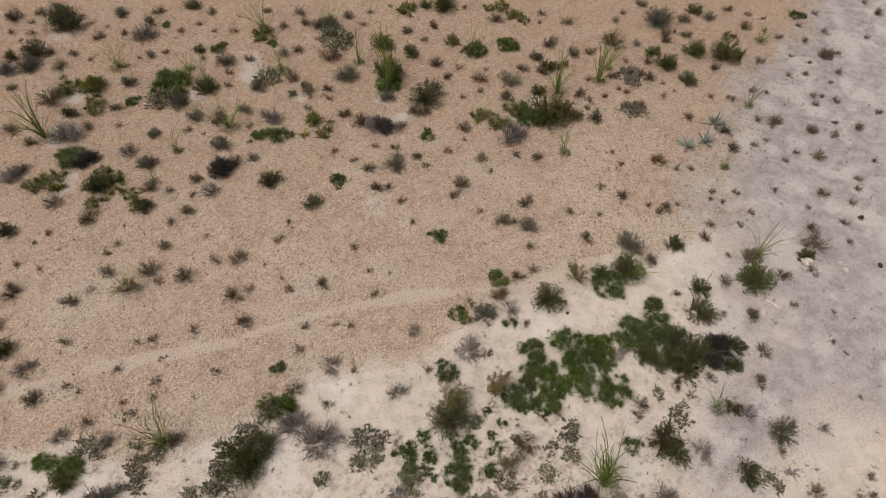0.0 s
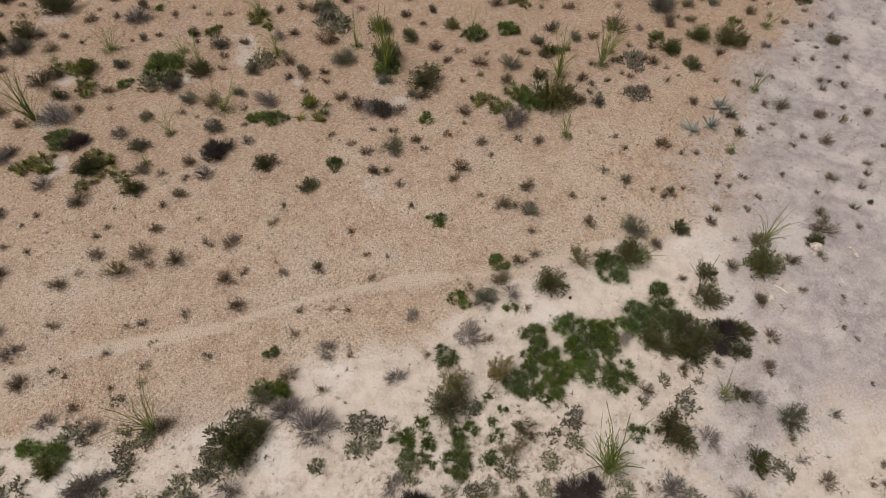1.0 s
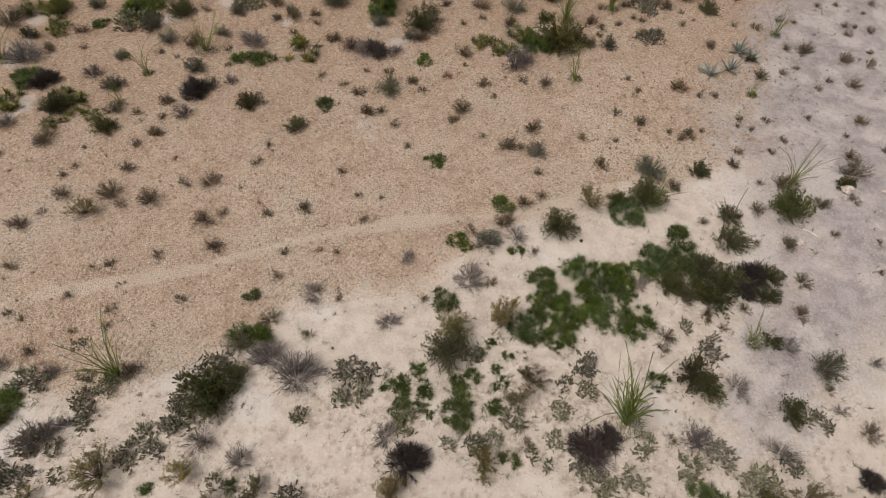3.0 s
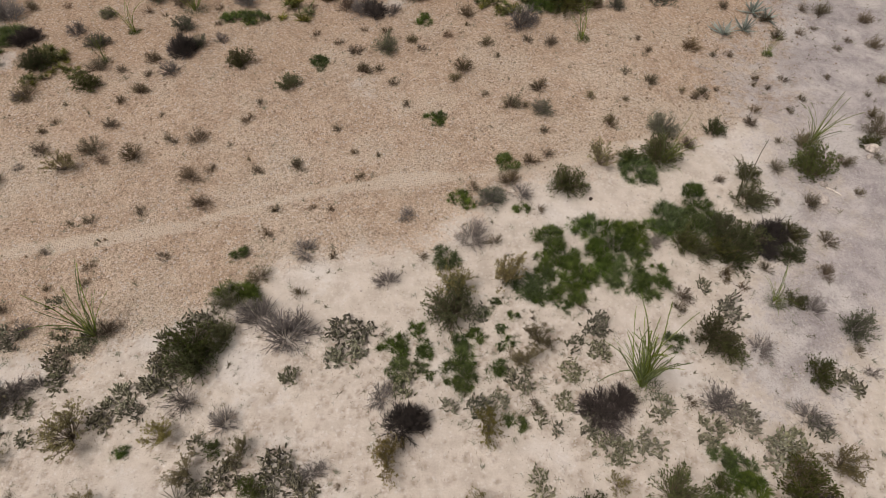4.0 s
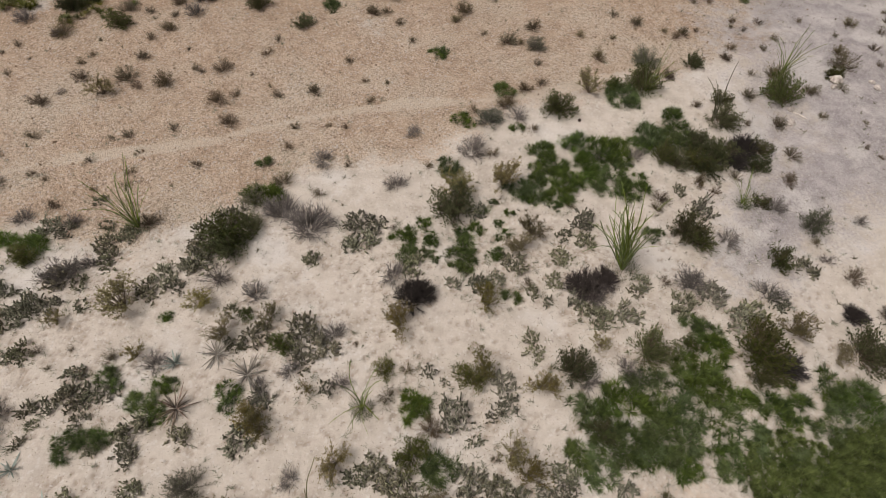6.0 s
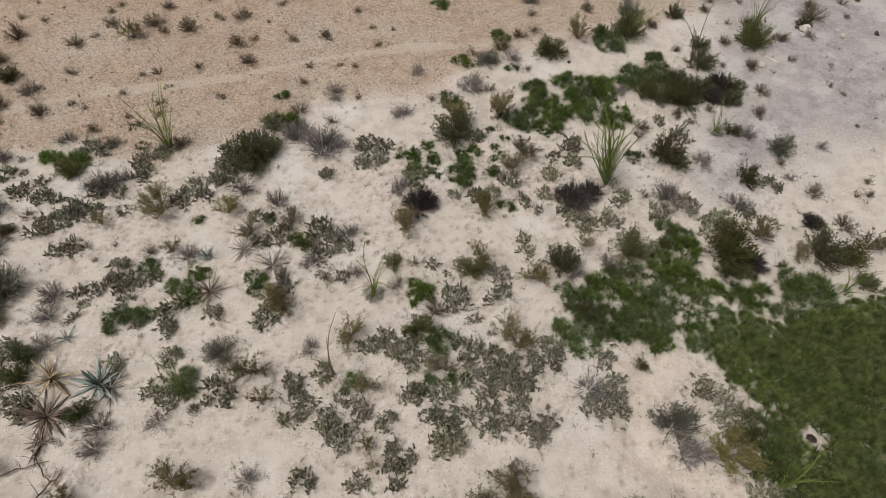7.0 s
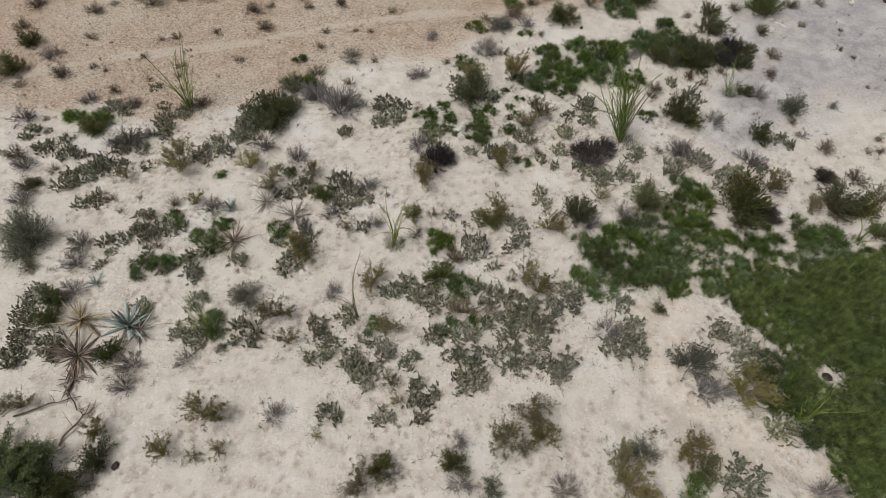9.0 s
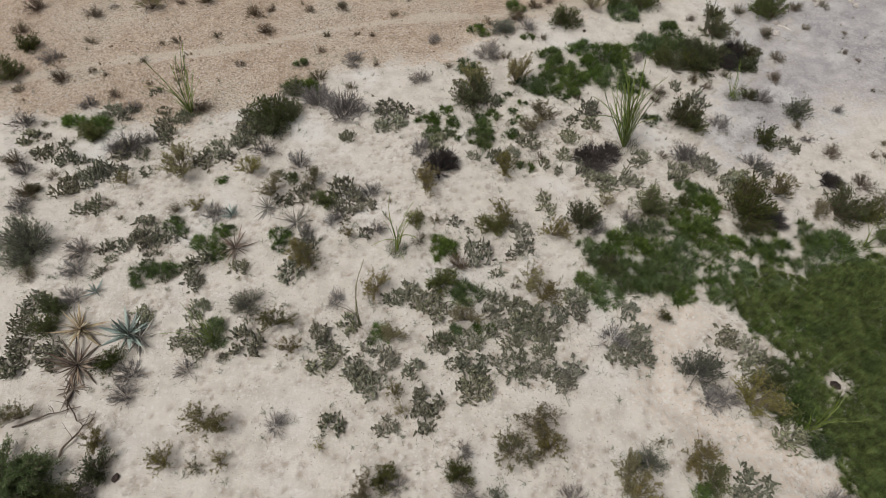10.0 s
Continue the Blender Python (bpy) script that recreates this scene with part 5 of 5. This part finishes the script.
agave(-13.2, -6.5, 1.4, M["agave_dry"], 26, "withered brown agave with limp fraying leaves", 0.085, -12, 30, -0.16)
agave(-11.5, -4.5, 1.7, M["agave_grey"], 34, "grey dry agave skirt of dead leaves", 0.07, -10, 30, -0.12)
agave(-6.6, 0.9, 1.6, M["agave_grey"], 34, "collapsed grey agave of dry curled leaves", 0.07, -8, 45, -0.14)
agave(-8.9, -0.4, 1.6, M["agave_dry"], 42, "reddish-brown withered agave rosette", 0.065, -8, 65, -0.1)
agave(-7.9, 1.7, 1.4, M["agave_grey"], 36, "collapsed grey agave of dry curled leaves", 0.07, -8, 35, -0.12)

mesquite(-14.0, -9.6, 3.4, 1.5)
dead_branch((-14.7, -7.85), (-12.8, -7.1), 0.035, 3, "weathered grey-brown fallen branch on pale sand")
dead_branch((-13.4, -6.8), (-12.35, -7.8), 0.035, 5, "forked weathered branch lying on pale sand")
dead_branch((-12.9, -8.75), (-12.15, -7.5), 0.04, 4, "forked weathered branch lying on pale sand")

PALE = "pale limestone rock beside the dirt wash"
for x, y, s in ((19.5, 16.5, 0.45), (19.1, 15.4, 0.55), (22.9, 18.9, 0.8), (22.6, 18.4, 0.4), (25.1, 18.4, 0.5), (25.0, 18.9, 0.4), (16.3, 6.8, 0.35), (9.7, 12.5, 0.4), (9.3, 12.9, 0.35)):
    stone(x, y, s, "stone", PALE)
for x, y, s in ((7.8, 15.2, 0.25), (27.4, 18.8, 0.4), (14.4, 12.0, 0.35), (14.0, -6.0, 0.4), (-10.8, -9.4, 0.3)):
    stone(x, y, s, "dark_stone", "dark weathered stone on pale soil")
g = Geo()
g.tube([Vector((-0.3, 0.25, 0.04)), Vector((0, 0, 0.05)), Vector((0.28, -0.27, 0.04))], [0.035, 0.04, 0.03], 6)
stick = tagged(new("bleached_stick", g.mesh("bleached_stick", M["white_wood"])), "short bleached white stick on the grey wash", "stick")
stick.matrix_basis = Matrix.Translation((19.85, 16.05, float(ground_z(19.85, 16.05))))


# ---- what nobody could count: turf, gravel, litter ----
TURF = [(12.5, -0.9), (13.7, -1.1), (14.8, -1.0), (15.8, -0.6), (17.5, -0.3), (19.0, 0.1), (24.0, 0.6), (24.0, -11.5), (15.2, -11.5), (13.8, -10.4), (13.0, -9.5), (12.7, -8.4), (12.5, -7.5), (12.4, -6.7), (12.4, -5.8), (12.5, -4.9), (12.0, -4.3), (11.6, -3.4), (11.5, -2.2)]


def turf():
    """Close-set fountains of grass on uneven cushions, thinning out to bare soil at the rim."""
    g, taken = Geo(), set()
    for _ in range(16000):
        x, y = R.uniform(11, 22), R.uniform(-11.5, 0.8)
        i, j = int(x / 0.24), int(y / 0.24)
        if x > 16.5 + 0.47 * (y + 10.5) or (i, j) in taken:
            continue
        bare = float(soft_noise(x, y, 2.1) + 0.6 * soft_noise(x, y, 0.7))
        deep = float(within(np.array(x), np.array(y), TURF)) + 0.4 * bare
        if deep < 0.25 * R.random() or bare < -1.1 or math.hypot(1.3 * (x - 14.0), y + 6.05) < 0.48 + 0.15 * bare:
            continue
        taken.add((i, j))
        cushion = max(0.0, 0.4 + 1.1 * float(soft_noise(x, y, 0.7)) + 0.3 * float(soft_noise(x, y, 2.4))) * min(1.0, 0.35 + 0.6 * deep)
        root = Vector((x, y, float(ground_z(x, y)) - 0.02))
        size = R.uniform(0.2, 0.42) * min(1.0, 0.6 + 0.4 * deep)
        for _ in range(74):
            d = (dome(0.5, 1.0) + jitter(0.1)).normalized()
            g.blade(root + UP * 0.5 * cushion * R.uniform(0.3, 1.0) + Vector((d.x, d.y, 0)) * 0.05, d, size * R.uniform(0.6, 1.25), R.uniform(0.013, 0.021), R.uniform(0.2, 0.65), 3)
        for _ in range(12):
            g.blade(root + UP * 0.01, dome(0.1, 0.7), R.uniform(0.16, 0.3), R.uniform(0.03, 0.05), 0.15)
    tagged(new("green_turf", g.mesh("green_turf", M["turf"])), "thick carpet of green desert grass and herbs", "grass", kind="stuff")


turf()


def pebbles(name, label, material, count, test, low, high):
    g = Geo()
    while count:
        x, y = R.uniform(-38, 40), R.uniform(-12, 46)
        if test(x, y):
            s = low + (high - low) * R.random() ** 3
            pebble_geo(g, Vector((x, y, float(ground_z(x, y)))), s, s * R.uniform(0.6, 1.0), s * R.uniform(0.3, 0.6), R.uniform(0, 6))
            count -= 1
    tagged(new(name, g.mesh(name, M[material])), label, "gravel", kind="stuff")


on_gravel = lambda x, y: bool(within(np.array(x), np.array(y), GRAVEL_RING) > 0)
pebbles("tan_gravel", "scattered tan and rust stones on gravel", "brown_stone", 4500, on_gravel, 0.05, 0.19)
pebbles("pale_gravel", "scattered pale stones on sand and wash", "stone", 4200, lambda x, y: True, 0.045, 0.17)


def seedlings():
    """Tiny dry tufts dotted over the gravel and wash."""
    g = Geo()
    for i in range(4600):
        x, y = R.uniform(-38, 40), R.uniform(4, 47) if i % 2 else R.uniform(23, 47)
        if float(soft_noise(x, y, 4.0)) < -0.35:
            continue
        p = Vector((x, y, float(ground_z(x, y)) - 0.01))
        size = 0.06 + 0.2 * R.random() ** 2
        for _ in range(9):
            g.blade(p, dome(0.2, 1.0), size * R.uniform(0.6, 1.2), size * 0.13, R.uniform(0.1, 0.4))
    tagged(new("dry_seedling_tufts", g.mesh("dry_seedling_tufts", M["tuft"])), "tiny dry brown tufts dotted over the gravel", "dry grass", kind="stuff")


seedlings()


def sprigs():
    """Small sprouts between and round the larger plants."""
    g = Geo()
    for kind, x, y, w in PLACED:
        for _ in range(R.choice((2, 3, 4, 6)) if y < 13 else R.choice((0, 1, 2))):
            a, q = R.uniform(0, math.tau), w * (0.6 + abs(R.gauss(0, 0.45)))
            px, py = x + q * math.cos(a), y + q * math.sin(a)
            p = Vector((px, py, float(ground_z(px, py)) - 0.01))
            size = R.uniform(0.08, 0.24)
            for _ in range(12):
                g.blade(p + jitter(0.25 * size) * 1.0, dome(0.1, 1.0), size * R.uniform(0.6, 1.2), size * 0.1, R.uniform(0.1, 0.5))
    tagged(new("small_sprigs", g.mesh("small_sprigs", M["feather"])), "small grey-green sprigs between the larger desert plants", "undergrowth", kind="stuff")


sprigs()


def litter():
    """Fallen twigs, leaves and small seedlings, mostly round the plants."""
    g = Geo()
    for kind, x, y, w in PLACED:
        for _ in range(int((60 if kind in ("cholla", "grey", "creosote", "herb") else 22) * min(w, 1.5))):
            a, q = R.uniform(0, math.tau), w * (0.3 + abs(R.gauss(0, 0.55)))
            px, py = x + q * math.cos(a), y + q * math.sin(a)
            p = Vector((px, py, float(ground_z(px, py)) + 0.008))
            d = (Vector((R.gauss(0, 1), R.gauss(0, 1), R.uniform(0, 0.8)))).normalized()
            if R.random() < 0.5:
                g.leaf(p, d, UP, R.uniform(0.03, 0.09), R.uniform(0.015, 0.045))
            else:
                g.blade(p, d, R.uniform(0.05, 0.2), R.uniform(0.009, 0.016), 0.2)
    for _ in range(5000):
        x, y = R.uniform(-38, 40), R.uniform(-12, 46)
        p = Vector((x, y, float(ground_z(x, y)) + 0.008))
        d = (Vector((R.gauss(0, 1), R.gauss(0, 1), R.uniform(0, 1.0)))).normalized()
        g.leaf(p, d, UP, R.uniform(0.03, 0.10), R.uniform(0.015, 0.035))
    tagged(new("plant_litter", g.mesh("plant_litter", M["litter"])), "dry twig and leaf litter scattered over soil", "litter", kind="stuff")


litter()
